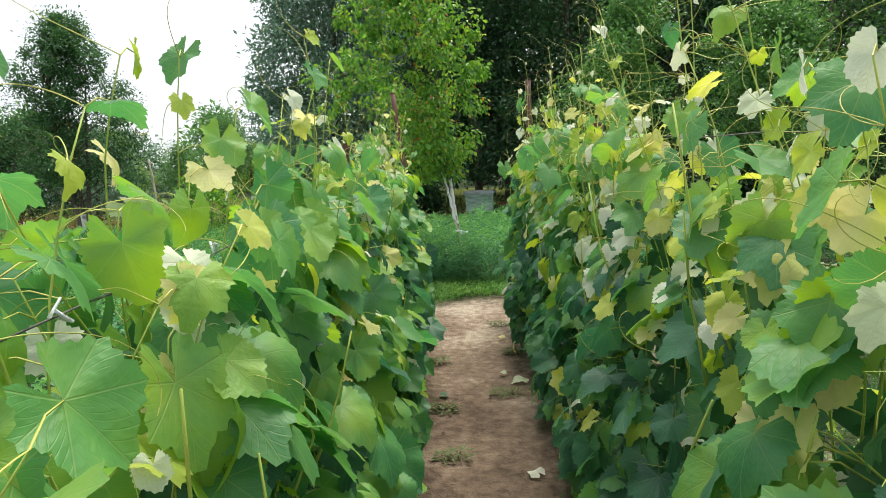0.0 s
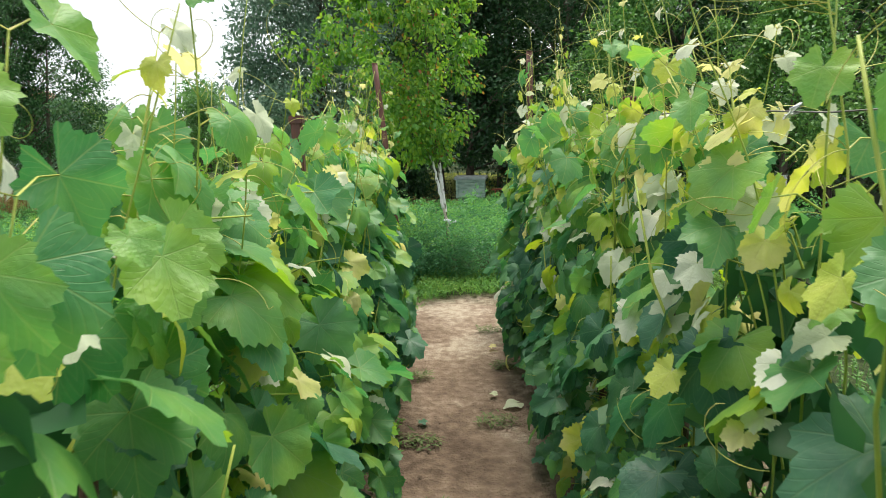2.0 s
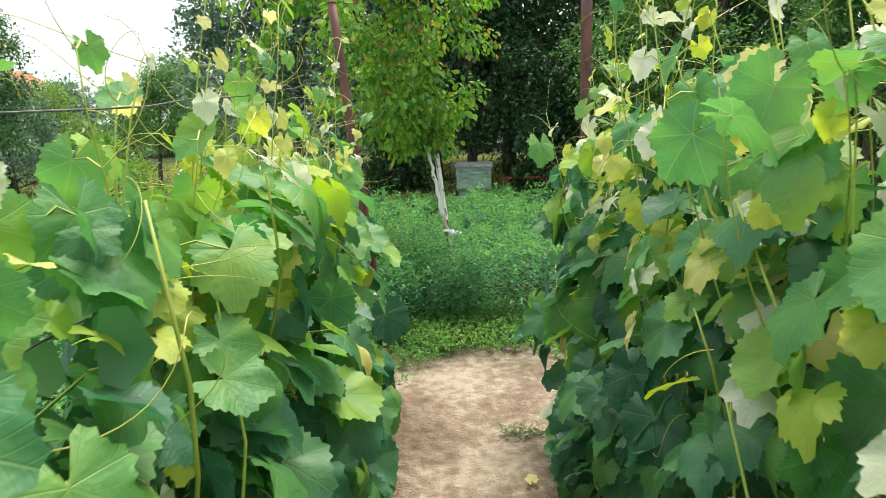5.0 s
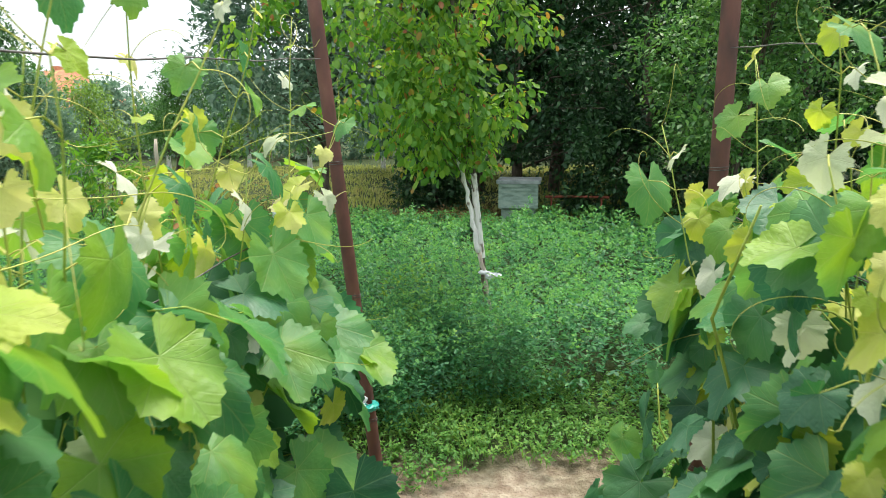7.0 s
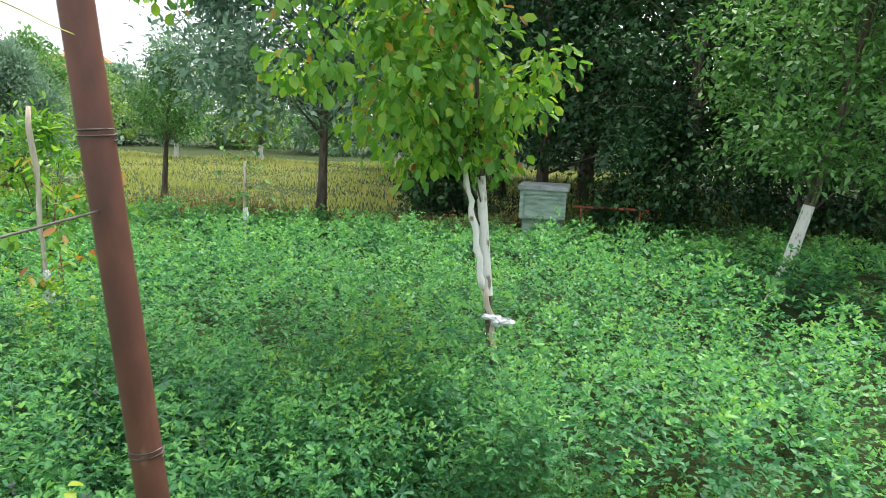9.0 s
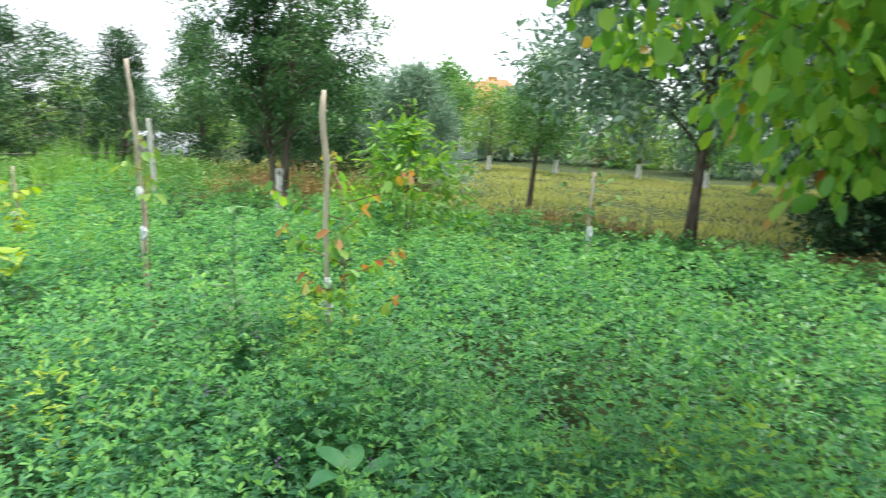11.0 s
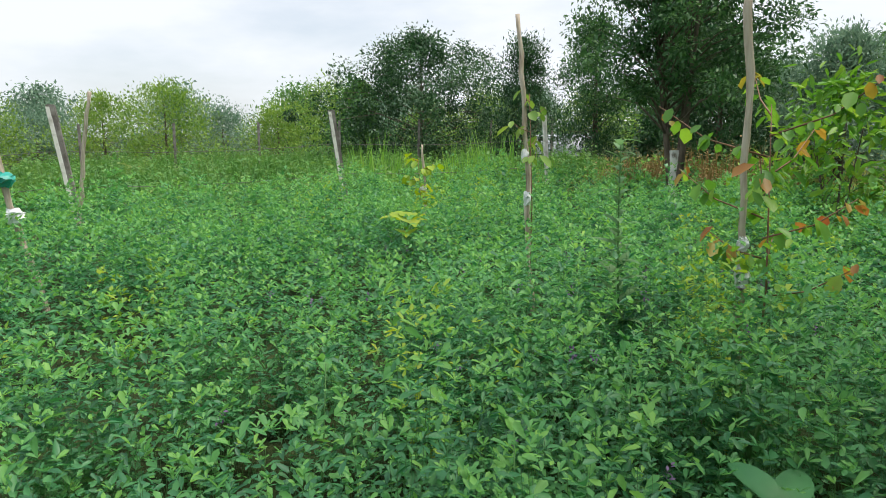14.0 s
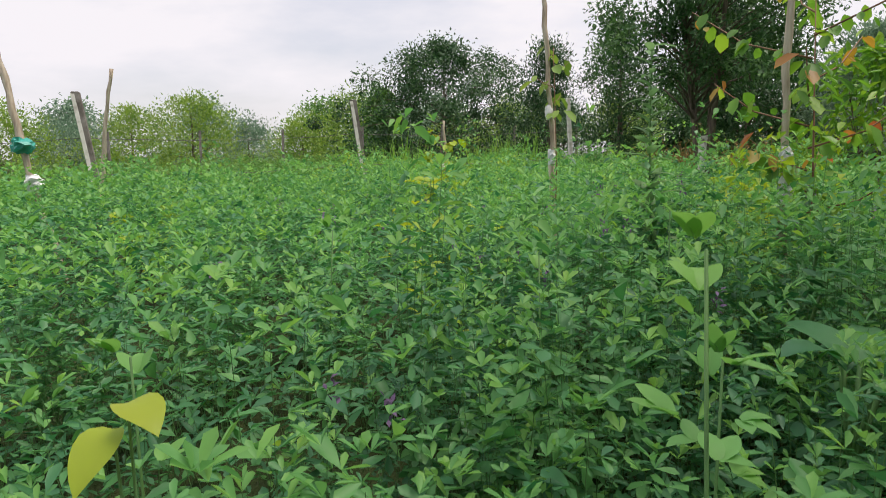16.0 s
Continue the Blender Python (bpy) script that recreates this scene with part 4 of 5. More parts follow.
stake(-2.24, 9.12, 1.60, (-0.02, -0.05), 0.0148, "thin weathered sapling stake with white film at its foot", [(0.74, 0.015, 0.05, "plastic"), (0.63, 0.02, 0.08, "plastic")], 3)
stake(-4.06, 9.19, 1.80, (-0.10, -0.06), 0.017, "tall bare wooden stake with white film ties", [(0.98, 0.018, 0.08, "plastic"), (0.72, 0.018, 0.09, "plastic")], 5)
stake(-5.33, 6.23, 1.62, (-0.10, -0.30), 0.024, "leaning stake with teal and white plastic film", [(0.88, 0.055, 0.10, "teal"), (0.64, 0.05, 0.10, "plastic")], 7)
stake(-6.64, 6.10, 1.5, (0.10, 0.32), 0.019, "bent bare wooden stake in the alfalfa", [], 9)
stake(-5.98, 9.05, 1.02, (0.0, 0.0), 0.012, "short thin stick with a scrap of film", [(0.64, 0.025, 0.04, "plastic")], 11)
stake(-2.53, 12.25, 1.15, (0.03, 0.0), 0.016, "thin stick with a pale wrap", [(0.62, 0.022, 0.14, "plastic")], 13)


def sapling(x, y, height, n, leaf, mat, seed, label, low=0.5, spread=0.22, tips=None, arms=6, droop=0.5):
    rng = np.random.default_rng(seed)
    T = thing("sapling", x, y, 0, label, "sapling")
    wood = [tube([(0, 0, -0.05), (0.02, 0.01, height * 0.5), (0.0, 0.0, height)], [0.0045, 0.0035, 0.0015], 6)]
    pts, dirs = [], []
    for k in range(arms):
        z = low + (height - low) * (k + 0.5) / arms
        a = k * 2.4 + rng.uniform(-0.3, 0.3)
        L = spread * rng.uniform(0.7, 1.4)
        end = np.array([math.cos(a) * L, math.sin(a) * L, z + L * 0.5])
        mid = end * np.array([0.55, 0.55, 0]) + np.array([0, 0, z + (end[2] - z) * 0.35])
        v, f = tube([(0, 0, z), tuple(mid), tuple(end)], [0.0035, 0.0026, 0.0014], 5)
        part("twig", mesh_of("twig", v, f, M["red_twig"]), T)
        for j in range(n):
            f = min(1.0, max(0.08, (j + 1) / n + rng.normal(0, 0.07)))
            pts.append(rng.normal(0, 0.014, 3) + np.array([0, 0, z]) * (1 - f) ** 2 + mid * (2 * f * (1 - f)) + end * f * f)
            b = a + (1.1 if j % 2 else -1.1) + rng.normal(0, 0.3)
            dirs.append((math.cos(b), math.sin(b), rng.uniform(-droop * 1.6, 0.3 - droop * 0.8)))
    v, f = join(wood)
    part("stem", mesh_of("stem", v, f, M["red_twig"]), T)
    pts, dirs = np.array(pts), np.array(dirs)
    m = len(pts)
    L = leaf * rng.uniform(0.5, 1.3, m)
    nr = rng.normal(0, 0.35, (m, 3)) + np.array([0, 0, 1]) + dirs * np.array([0.7, 0.7, 0])
    if tips:
        k = (np.arange(m) % n + 1) / n + rng.normal(0, 0.12, m) > 0.8
        v, f = leaf_oval(pts[k], dirs[k], nr[k], L[k], L[k] * 0.6)
        part("young_leaves", mesh_of("young_leaves", v, f, M[tips], False), T, "orange-red young leaves")
        pts, dirs, nr, L = pts[~k], dirs[~k], nr[~k], L[~k]
    v, f = leaf_oval(pts, dirs, nr, L, L * 0.6)
    part("leaves", mesh_of("leaves", v, f, mat, False), T)
    return T


sapling(-2.22, 9.15, 1.20, 15, 0.062, M["apricot"], 201, "young fruit sapling with orange-red leaf tips tied to a stake", 0.52, 0.27, "red_leaf", 10, 0.9)
sapling(-4.09, 9.17, 1.34, 4, 0.08, M["tree_lime"], 202, "thin sapling with few pale leaves", 0.9, 0.10, None, 5, 0.9)
sapling(-5.95, 9.0, 0.92, 8, 0.10, M["yellow_leaf"], 203, "small yellow-green sapling with drooping narrow leaves", 0.5, 0.14, None, 5)
sapling(-2.53, 12.30, 1.5, 8, 0.07, M["tree_mid"], 204, "slim young tree with small green leaves", 0.6, 0.28, None, 12)


def strip_leaf(p, d, length, width, droop, heart=False, n=7):
    """A long leaf blade that arches over: two rows of quads folded at the midrib."""
    p, d = Vector(p), Vector(d).normalized()
    side = d.cross(Vector((0, 0, 1))).normalized()
    verts, faces = [], []
    for k in range(n + 1):
        f = k / n
        w = width * (math.sin(math.pi * (0.08 + 0.92 * f) ** (0.55 if heart else 0.85)) ** 0.8 * 0.5 + 0.004)
        c = p + d * length * f - Vector((0, 0, droop * length * f * f))
        rise = Vector((0, 0, w * 0.2 + width * 0.03 * math.sin(f * 9)))
        verts += [c + side * w + rise, c, c - side * w + rise]
    for k in range(n):
        o = k * 3
        faces += [(o, o + 1, o + 4, o + 3), (o + 1, o + 2, o + 5, o + 4)]
    return verts, faces


def broad_plant(x, y, z, n, size, mat, seed, label, slim=0.3, heart=False, lift=0.6, name="broad_leaved_weed"):
    """A rosette of large leaves on short stalks."""
    rng = random.Random(seed)
    T = thing(name, x, y, 0, label, "weed")
    for k in range(n):
        a = k * 2.4 + rng.uniform(-0.4, 0.4)
        hub = Vector((math.cos(a) * size * 0.25, math.sin(a) * size * 0.25, z + rng.uniform(-0.08, 0.04)))
        v, f = tube([(0, 0, 0), (0, 0, z * 0.55), hub], [min(0.006, size * k_) for k_ in (0.045, 0.036, 0.025)], 5)
        part("stalk", mesh_of("stalk", v, f, M["alfalfa_stem"]), T)
        v, f = strip_leaf(hub, (math.cos(a), math.sin(a), lift + rng.uniform(-0.3, 0.3)), size * rng.uniform(0.8, 1.2), size * slim * 2, rng.uniform(0.2, 0.6), heart)
        part("blade", mesh_of("blade", v, f, mat), T)
    return T


broad_plant(-4.58, 8.52, 0.56, 7, 0.15, M["yellow_leaf"], 211, "yellow-green broad-leaved weed standing above the alfalfa", 0.5, True)
broad_plant(-1.72, 8.66, 0.50, 5, 0.16, M["alfalfa"], 212, "dock plant with long dull green leaves", 0.2)
broad_plant(-1.30, 8.36, 0.48, 5, 0.15, M["alfalfa"], 213, "dock plant with long dull green leaves", 0.22)
broad_plant(-0.925, 7.41, 0.62, 7, 0.036, M["yellow_leaf"], 214, "yellowing broad-leaved weed among the alfalfa", 0.36, lift=0.12)



def tall_weed(x, y, top, seed):
    """An upright weed: a ribbed stem, narrow grey-green leaves all the way up and a plume of buds."""
    rng = random.Random(seed)
    T = thing("tall_weed", x, y, 0, "tall grey-green weed with narrow leaves above the alfalfa", "weed")
    bend = 0.03
    pts = [(bend * math.sin(k * 0.5), bend * 0.5 * math.cos(k * 0.7), top * k / 8) for k in range(9)]
    v, f = tube(pts, [0.005 * (1 - 0.08 * k) for k in range(9)], 6)
    part("stem", mesh_of("stem", v, f, M["alfalfa_stem"]), T)
    for k in range(46):
        s = 0.42 + 0.57 * k / 45
        i = min(7, int(s * 8))
        node = Vector(pts[i]).lerp(Vector(pts[i + 1]), s * 8 - i)
        a = k * 2.4 + rng.uniform(-0.4, 0.4)
        L = (0.15 - 0.085 * s) * rng.uniform(0.8, 1.3)
        v, f = strip_leaf(node, (math.cos(a), math.sin(a), rng.uniform(0.3, 1.1)), L, L * 0.36, rng.uniform(0.1, 0.6), n=5)
        part("blade", mesh_of("blade", v, f, M["weed_grey"]), T)


tall_weed(-2.40, 8.71, 1.10, 231)

# the young walnut bush beside the stake
tree("walnut_bush", "loose bush with fresh green pointed leaves", -4.75, 12.35, 1.5, 0.12, 0.95, 44, 34, 0.115, M["bush_leaf"], 221,
     trunk_r=0.025, clump_r=0.26, droop=0.1, narrow=0.34, oval=True, category="bush", stems=3)


def fence_post(x, y, top, lean, w, label, pale):
    T = thing("fence_post", x, y, 0, label, "fence post", "posts of the wire fence")
    v, f = box(-w / 2, -w / 2, -0.1, w / 2, w / 2, top, 0.008)
    v = [Vector((p.x + lean[0] * p.z / top + 0.006 * noise.noise((p.x * 30, p.y * 30, p.z * 6)), p.y + lean[1] * p.z / top, p.z)) for p in v]
    part("post", mesh_of("post", v, f, M["pale_edge" if x < -9.05 and pale else "concrete_old"], False), T)
    if pale:
        v, f = box(w / 2 - 0.01, -w / 2 - 0.003, 0.2, w / 2 + 0.004, -w * 0.02, top - 0.02, 0.003)
        v = [Vector((p.x + lean[0] * p.z / top, p.y + lean[1] * p.z / top, p.z)) for p in v]
        part("pale_face", mesh_of("pale_face", v, f, M["pale_edge"], False), T, "pale strip on one face")
    return T


FENCE = [(-8.3, 5.9, 1.48, (-0.05, -0.18), 0.08, True), (-8.95, 8.88, 1.42, (0.03, -0.17), 0.08, True), (-9.1, 11.85, 1.44, (0, -0.09), 0.055, True),
         (-8.3, 2.6, 1.4, (0, 0.05), 0.075, False)]
for x, y, top, lean, w, pale in FENCE:
    fence_post(x, y, top, lean, w, "leaning fence post, lighter on one face" if pale else "grey weathered fence post", pale)
for k in range(7):
    fence_post(-21 - 0.6 * math.sin(k), 3.5 + k * 2.4, 1.5, (0.05 * math.sin(k * 2), 0.05), 0.07, "grey weathered fence post in rough grass", False)


def strung_wire(name, label, pts, r, sag=0.02, twist=0.0, steps=12):
    out = []
    for a, b in zip(pts[:-1], pts[1:]):
        a, b = Vector(a), Vector(b)
        for k in range(steps):
            f = k / steps
            p = a.lerp(b, f)
            p.z -= sag * 4 * f * (1 - f) + 0.004 * math.sin(k * 2.1)
            out.append(p)
    out.append(Vector(pts[-1]))
    v, f = tube(out, [r] * len(out), 5)
    ob = new(name, mesh_of(name, v, f, M["wire"]))
    return tagged(ob, label, "wire")


for z in (1.0, 0.62):
    strung_wire("fence_wire", "rusty barbed wire strung between fence posts", [(x + ln[0] * z / t, y + ln[1] * z / t, z) for x, y, t, ln, w, p in (FENCE[3], FENCE[0], FENCE[1], FENCE[2])], 0.003, 0.05)


# ---- vine rows ----
LEFT_X, RIGHT_X = -0.47, 0.85


def post(x, y, top, lean, w, label, round_pipe=True):
    T = thing("vine_post", x, y, 0, label, "post", "iron posts of the vine trellis")
    if round_pipe:
        n = 10
        pts = [(lean[0] * k / n, lean[1] * k / n, -0.1 + (top + 0.1) * k / n) for k in range(n + 1)]
        v, f = tube(pts, [w / 2] * (n + 1), 14)
        part("pipe", mesh_of("pipe", v, f, M["iron"]), T)
        v, f = tube([(lean[0], lean[1], top - 0.004), (lean[0], lean[1], top + 0.006)], [w / 2 + 0.002] * 2, 14)
        part("rim", mesh_of("rim", v, f, M["iron"]), T)
        for z in (0.55, 1.05, 1.55):
            f0 = (z + 0.1) / (top + 0.1)
            c = (lean[0] * f0, lean[1] * f0)
            ring = [(c[0] + math.cos(t * 0.7) * (w / 2 + 0.002), c[1] + math.sin(t * 0.7) * (w / 2 + 0.002), z + 0.001 * t) for t in range(19)]
            v, f = tube(ring, [0.0014] * len(ring), 4)
            part("wire_loop", mesh_of("wire_loop", v, f, M["wire"]), T, "wire wound round the post")
    else:
        v, f = box(-w / 2, -w / 2, -0.1, w / 2, w / 2, top, 0.006)
        v = [Vector((p.x + lean[0] * p.z / top, p.y + lean[1] * p.z / top, p.z)) for p in v]
        part("pipe", mesh_of("pipe", v, f, M["iron"], False), T)
        v, f = box(-w / 2 - 0.006, -w / 2 - 0.006, top - 0.03, w / 2 + 0.006, w / 2 + 0.006, top + 0.004, 0.004)
        v = [Vector((p.x + lean[0], p.y + lean[1], p.z)) for p in v]
        part("cap", mesh_of("cap", v, f, M["iron"], False), T, "rusty flat cap")
    return T


post(-0.285, 6.93, 2.32, (-0.245, 0), 0.050, "slim red-brown iron pipe with chipped paint")
post(-0.44, 3.54, 1.76, (-0.03, 0), 0.042, "squat rusty square iron post with a flat cap", False)
post(0.82, 6.65, 2.36, (0.0, 0), 0.056, "slim red-brown iron pipe with chipped paint")
post(0.845, 3.48, 1.80, (-0.015, 0), 0.052, "slim red-brown iron pipe with chipped paint")
post(-0.46, 0.0, 1.75, (0, 0), 0.06, "slim red-brown iron pipe with chipped paint")
post(0.90, 0.0, 1.95, (0, 0), 0.056, "slim red-brown iron pipe with chipped paint")
WIRES = [[(-0.46, 0, 1.50), (-0.47, 3.54, 1.52)], [(-0.47, 3.54, 1.70), (-0.49, 6.93, 1.93)], [(-0.47, 3.54, 1.42), (-0.44, 6.93, 1.45)], [(-0.46, 0, 0.85), (-0.45, 3.54, 0.86), (-0.38, 6.93, 0.87)],
         [(0.90, 0, 1.72), (0.84, 3.48, 1.74), (0.82, 6.65, 1.92)], [(0.90, 0, 1.38), (0.84, 3.48, 1.40), (0.82, 6.65, 1.44)], [(0.90, 0, 0.85), (0.84, 3.48, 0.86), (0.82, 6.65, 0.87)]]
for pts in WIRES:
    strung_wire("trellis_wire", "grey trellis wire tied along the vine row", pts, 0.0019, 0.03, steps=16)


def vine_leaf_mesh(name, mat, seed):
    """A lobed, sharply toothed vine leaf about 1 wide: stalk at the origin, tip along +y, with cupping, puckers between the veins and a wavy rim."""
    rng = random.Random(seed)
    n = 45
    lobe = 0.03 + 0.07 * rng.random()
    verts, uv = [(0, 0, 0)], [(0, 0)]
    cup, wave, ph = rng.uniform(-0.75, 0.3), rng.uniform(0.04, 0.11), rng.uniform(0, 6)
    foldv, skew = rng.uniform(-0.04, 0.16), rng.uniform(-0.06, 0.06)
    droop = rng.uniform(0.2, 0.6)
    ring = []
    for k in range(n):
        t = -2.78 + 5.56 * k / (n - 1)
        r = 0.47 + lobe * math.cos(t / 0.87 * 2 * math.pi) * 0.6 + 0.09 * math.cos(t) + 0.04 * math.cos(2 * t) + skew * math.sin(t)
        r += 0.05 * max(0.0, math.cos(t * 2.2)) ** 6 * (abs(t) < 0.6)
        r *= 1.0 if abs(t) < 2.3 else 1.0 - 0.30 * (abs(t) - 2.3)
        tooth = rng.uniform(0.012, 0.034) if k % 2 else -0.022
        ring.append((t, r + tooth))

    def surf(t, r):
        x, y = math.sin(t) * r, math.cos(t) * r
        z = cup * r * r * 0.9 + wave * math.sin(3 * t + ph) * r * 1.6 + 0.07 * r * abs(math.sin(t / 0.87 * math.pi)) + foldv * abs(x)
        z += 0.03 * r * math.sin(7 * t + 2 * ph) * (r > 0.3)
        z -= droop * max(0, y) ** 2
        return x, y, z
    half = ring[::2]
    ni = len(half)
    for level in (0.34, 0.70):
        for t, r in half:
            verts.append(surf(t, r * level))
            uv.append((math.sin(t) * r * level, math.cos(t) * r * level))
    for t, r in ring:
        verts.append(surf(t, r))
        uv.append((math.sin(t) * r, math.cos(t) * r))
    faces = []
    for k in range(ni - 1):
        a, b = 1 + k, 2 + k
        c, d = a + ni, b + ni
        o = 1 + 2 * ni + 2 * k
        faces += [(0, b, a), (a, b, d, c), (c, o + 1, o), (c, d, o + 1), (d, o + 2, o + 1)]
    me = mesh_of(name, verts, faces, mat)
    layer = me.uv_layers.new(name="blade")
    for loop in me.loops:
        layer.data[loop.index].uv = uv[loop.vertex_index]
    return me


LEAF = {key: [vine_leaf_mesh("vine_leaf", M[key], 300 + i * 10 + j) for j in range(7)] for i, key in enumerate(("leaf_old_shaded", "leaf_mid_backlit", "leaf_young", "leaf_pale"))}


def place_leaf(parent, p, normal, tip, size, key, rng, vine_root, name="leaf"):
    w = vine_root.location + p
    if -0.2 < w.x < 0.52 and w.z > 1.15:      # keeps leaves from filling the lens along the camera's walkway
        return None
    if 0.5 < w.x < 0.86 and abs(w.y - 3.46) < 0.12 and w.z > 1.2:      # leaves left out so the iron post shows to the camera
        return None
    z = normal.normalized()
    y = (tip - z * tip.dot(z))
    if y.length < 1e-4:
        y = Vector((1, 0, 0))
    y.normalize()
    x = y.cross(z)
    m = Matrix((x, y, z)).transposed().to_4x4()
    ob = new(name, rng.choice(LEAF[key]))
    ob.parent = parent
    sx = size * rng.uniform(0.88, 1.12)
    ob.matrix_basis = Matrix.Translation(p) @ m @ Matrix.Diagonal((sx, size, size, 1))
    return ob


def tendril(p, d, length, rng):
    """A thin curling tendril."""
    pts, q = [], Vector(p)
    d = Vector(d).normalized()
    curl = rng.choice((-1, 1)) * rng.uniform(0.22, 0.55)
    ax = Vector((rng.uniform(-1, 1), rng.uniform(-1, 1), rng.uniform(-0.3, 0.3))).normalized()
    n = 16
    for k in range(n):
        pts.append(q.copy())
        q = q + d * (length / n)
        d = (Matrix.Rotation(curl * (0.25 + (k / n) ** 3 * 2.6), 3, ax) @ d + Vector((0, 0, -0.02))).normalized()
    return tube(pts, [0.0013 * (1 - 0.6 * k / n) for k in range(n)], 3, cap=False)


def vine(x, y, side, seed, dense_top, reach, leaves, span=1.2, pale=1.0, big=1.0, lush_lit=0.0, name="grapevine"):
    """One vine on the trellis. side: +1 where the path lies towards +x. Trunk, shoots with leaves at their nodes, loose tendrils above."""
    rng = random.Random(seed)
    T = thing(name, x, y, 0, "leafy grapevine with broad green leaves and pale curling shoot tips", "grapevine", "vines of the trellis rows")
    pts = [(0, 0, -0.05), (0.03 * side, 0.04, 0.25), (-0.02, -0.03, 0.55), (0.02, 0.03, 0.85), (0, 0.1, 1.15)]
    v, f = tube(pts, [0.032, 0.026, 0.024, 0.02, 0.014], 9)
    part("trunk", mesh_of("trunk", v, f, M["vine_bark"]), T)
    curls = []
    # upright shoots that carry the young top
    for k in range(13):
        y0 = (k + rng.random()) / 13 * span - span / 2
        top = dense_top + rng.uniform(0.05, reach) * (1 if rng.random() < 0.7 else 0.4)
        p = Vector((rng.uniform(-0.08, 0.08), y0, rng.uniform(0.35, 0.7)))
        d = Vector((rng.uniform(-0.12, 0.12), rng.uniform(-0.15, 0.15), 1)).normalized()
        pts, n = [], 16
        L = (top - p.z) * 1.12
        for i in range(n):
            pts.append(p.copy())
            p = p + d * (L / n)
            d = (d + Vector((rng.uniform(-0.10, 0.10) + 0.012 * side * i / 4 - p.x * 0.25, rng.uniform(-0.10, 0.10), -0.02 * (i > 11) * (i - 10)))).normalized()
        v, f = tube(pts, [0.0038 * (1 - 0.68 * i / n) for i in range(n)], 6)
        shoot = part("shoot", mesh_of("shoot", v, f, M["cane"]), T)
        for i in range(3, n):
            q = pts[i]
            if q.z < dense_top - 0.12:
                continue
            a = i * 2.6 + rng.uniform(-0.5, 0.5)
            o = Vector((math.cos(a), math.sin(a), 0.25))
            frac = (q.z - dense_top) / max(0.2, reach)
            size = max(0.03, 0.125 * big * (1 - (0.5 if lush_lit > 0.3 else 0.8) * max(0, frac))) * rng.uniform(0.7, 1.2)
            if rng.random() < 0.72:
                # lighter leaf colours higher up the shoot carry the top light
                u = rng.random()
                key = "leaf_mid_backlit" if u < 0.44 + max(0, lush_lit) - 0.35 * frac else "leaf_pale" if u < 0.44 + max(0, lush_lit) + 0.12 * pale - 0.2 * frac else "leaf_young"
                if key != "leaf_mid_backlit":
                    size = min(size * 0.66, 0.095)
                hub = q + o * size * 0.5
                place_leaf(shoot, hub, Vector((side * rng.uniform(-0.3, 1.1), rng.uniform(-0.9, 0.5), rng.uniform(0.0, 0.9))), Vector((o.x * 0.5, o.y * 0.5, -1)), size, key, rng, T)
                curls.append((shoot, "leaf_stalk", *tube([q, q + o * size * 0.25 + Vector((0, 0, 0.01)), hub], [0.0018, 0.0016, 0.0013], 3, cap=False)))
            for _ in range(1 + (pale > 1.8) if rng.random() < 0.8 else 0):
                curls.append((shoot, "tendril", *tendril(q, (-o.x, -o.y, rng.uniform(-0.1, 0.8)), rng.uniform(0.1, 0.36), rng)))
    # bare green canes and side shoots that show between the leaves
    for k in range(7):
        z = rng.uniform(0.25, dense_top - 0.3)
        q = Vector((side * rng.uniform(0.05, 0.2), rng.uniform(-span / 2, span / 2), z))
        e = q + Vector((side * rng.uniform(-0.05, 0.12), rng.uniform(-0.3, 0.3), rng.uniform(0.25, 0.6)))
        m = q.lerp(e, 0.5) + Vector((side * rng.uniform(0.0, 0.07), rng.uniform(-0.05, 0.05), 0.03))
        if not any(-0.15 < p.x + x < 0.45 for p in (m, e)):
            v, f = tube([q, q.lerp(m, 0.5) + Vector((0.006, 0.008, 0)), m, m.lerp(e, 0.5), e], [0.0042, 0.0038, 0.0034, 0.003, 0.0022], 6)
            part("side_cane", mesh_of("side_cane", v, f, M["cane"]), T)
    for k in range(9):
        z = rng.uniform(0.4, dense_top)
        curls.append((T, "tendril", *tendril((side * rng.uniform(0.1, 0.25), rng.uniform(-span / 2, span / 2), z), (side, rng.uniform(-1, 1), rng.uniform(-0.3, 0.8)), rng.uniform(0.15, 0.35), rng)))
    for owner, kind_of, v, f in curls:
        if max(p[1] for p in v) + y < 6.95 and not any(-0.15 < p[0] + x < 0.45 for p in v):
            part(kind_of, mesh_of(kind_of, v, f, M["tendril"]), owner)
    # the wall of leaves
    stalks = []
    for k in range(int(leaves * 1.22)):
        face = 1 if rng.random() < 0.74 else -1                    # most are seen from the path
        zf = rng.random() ** 0.75
        z = 0.06 + zf * (dense_top - 0.02)
        belly = (0.235 if side > 0 else 0.21) + 0.06 * math.sin(z * 3.0) - 0.03 * max(0, z - 1.05)
        yy = rng.uniform(-span / 2 - 0.05, span / 2 + 0.05)
        belly += 0.13 * noise.noise((x, (y + yy) * 1.9, z * 2.4)) + (0.10 * rng.random() if rng.random() < 0.14 else 0)
        depth = max(0.06, belly * (1 - 0.7 * rng.random() ** 2.0))
        p = Vector((side * face * depth, yy, z))
        size = big * (rng.uniform(0.12, 0.185) if rng.random() < 0.62 else rng.uniform(0.06, 0.12)) * (1.0 if z < dense_top - 0.25 else 0.85)
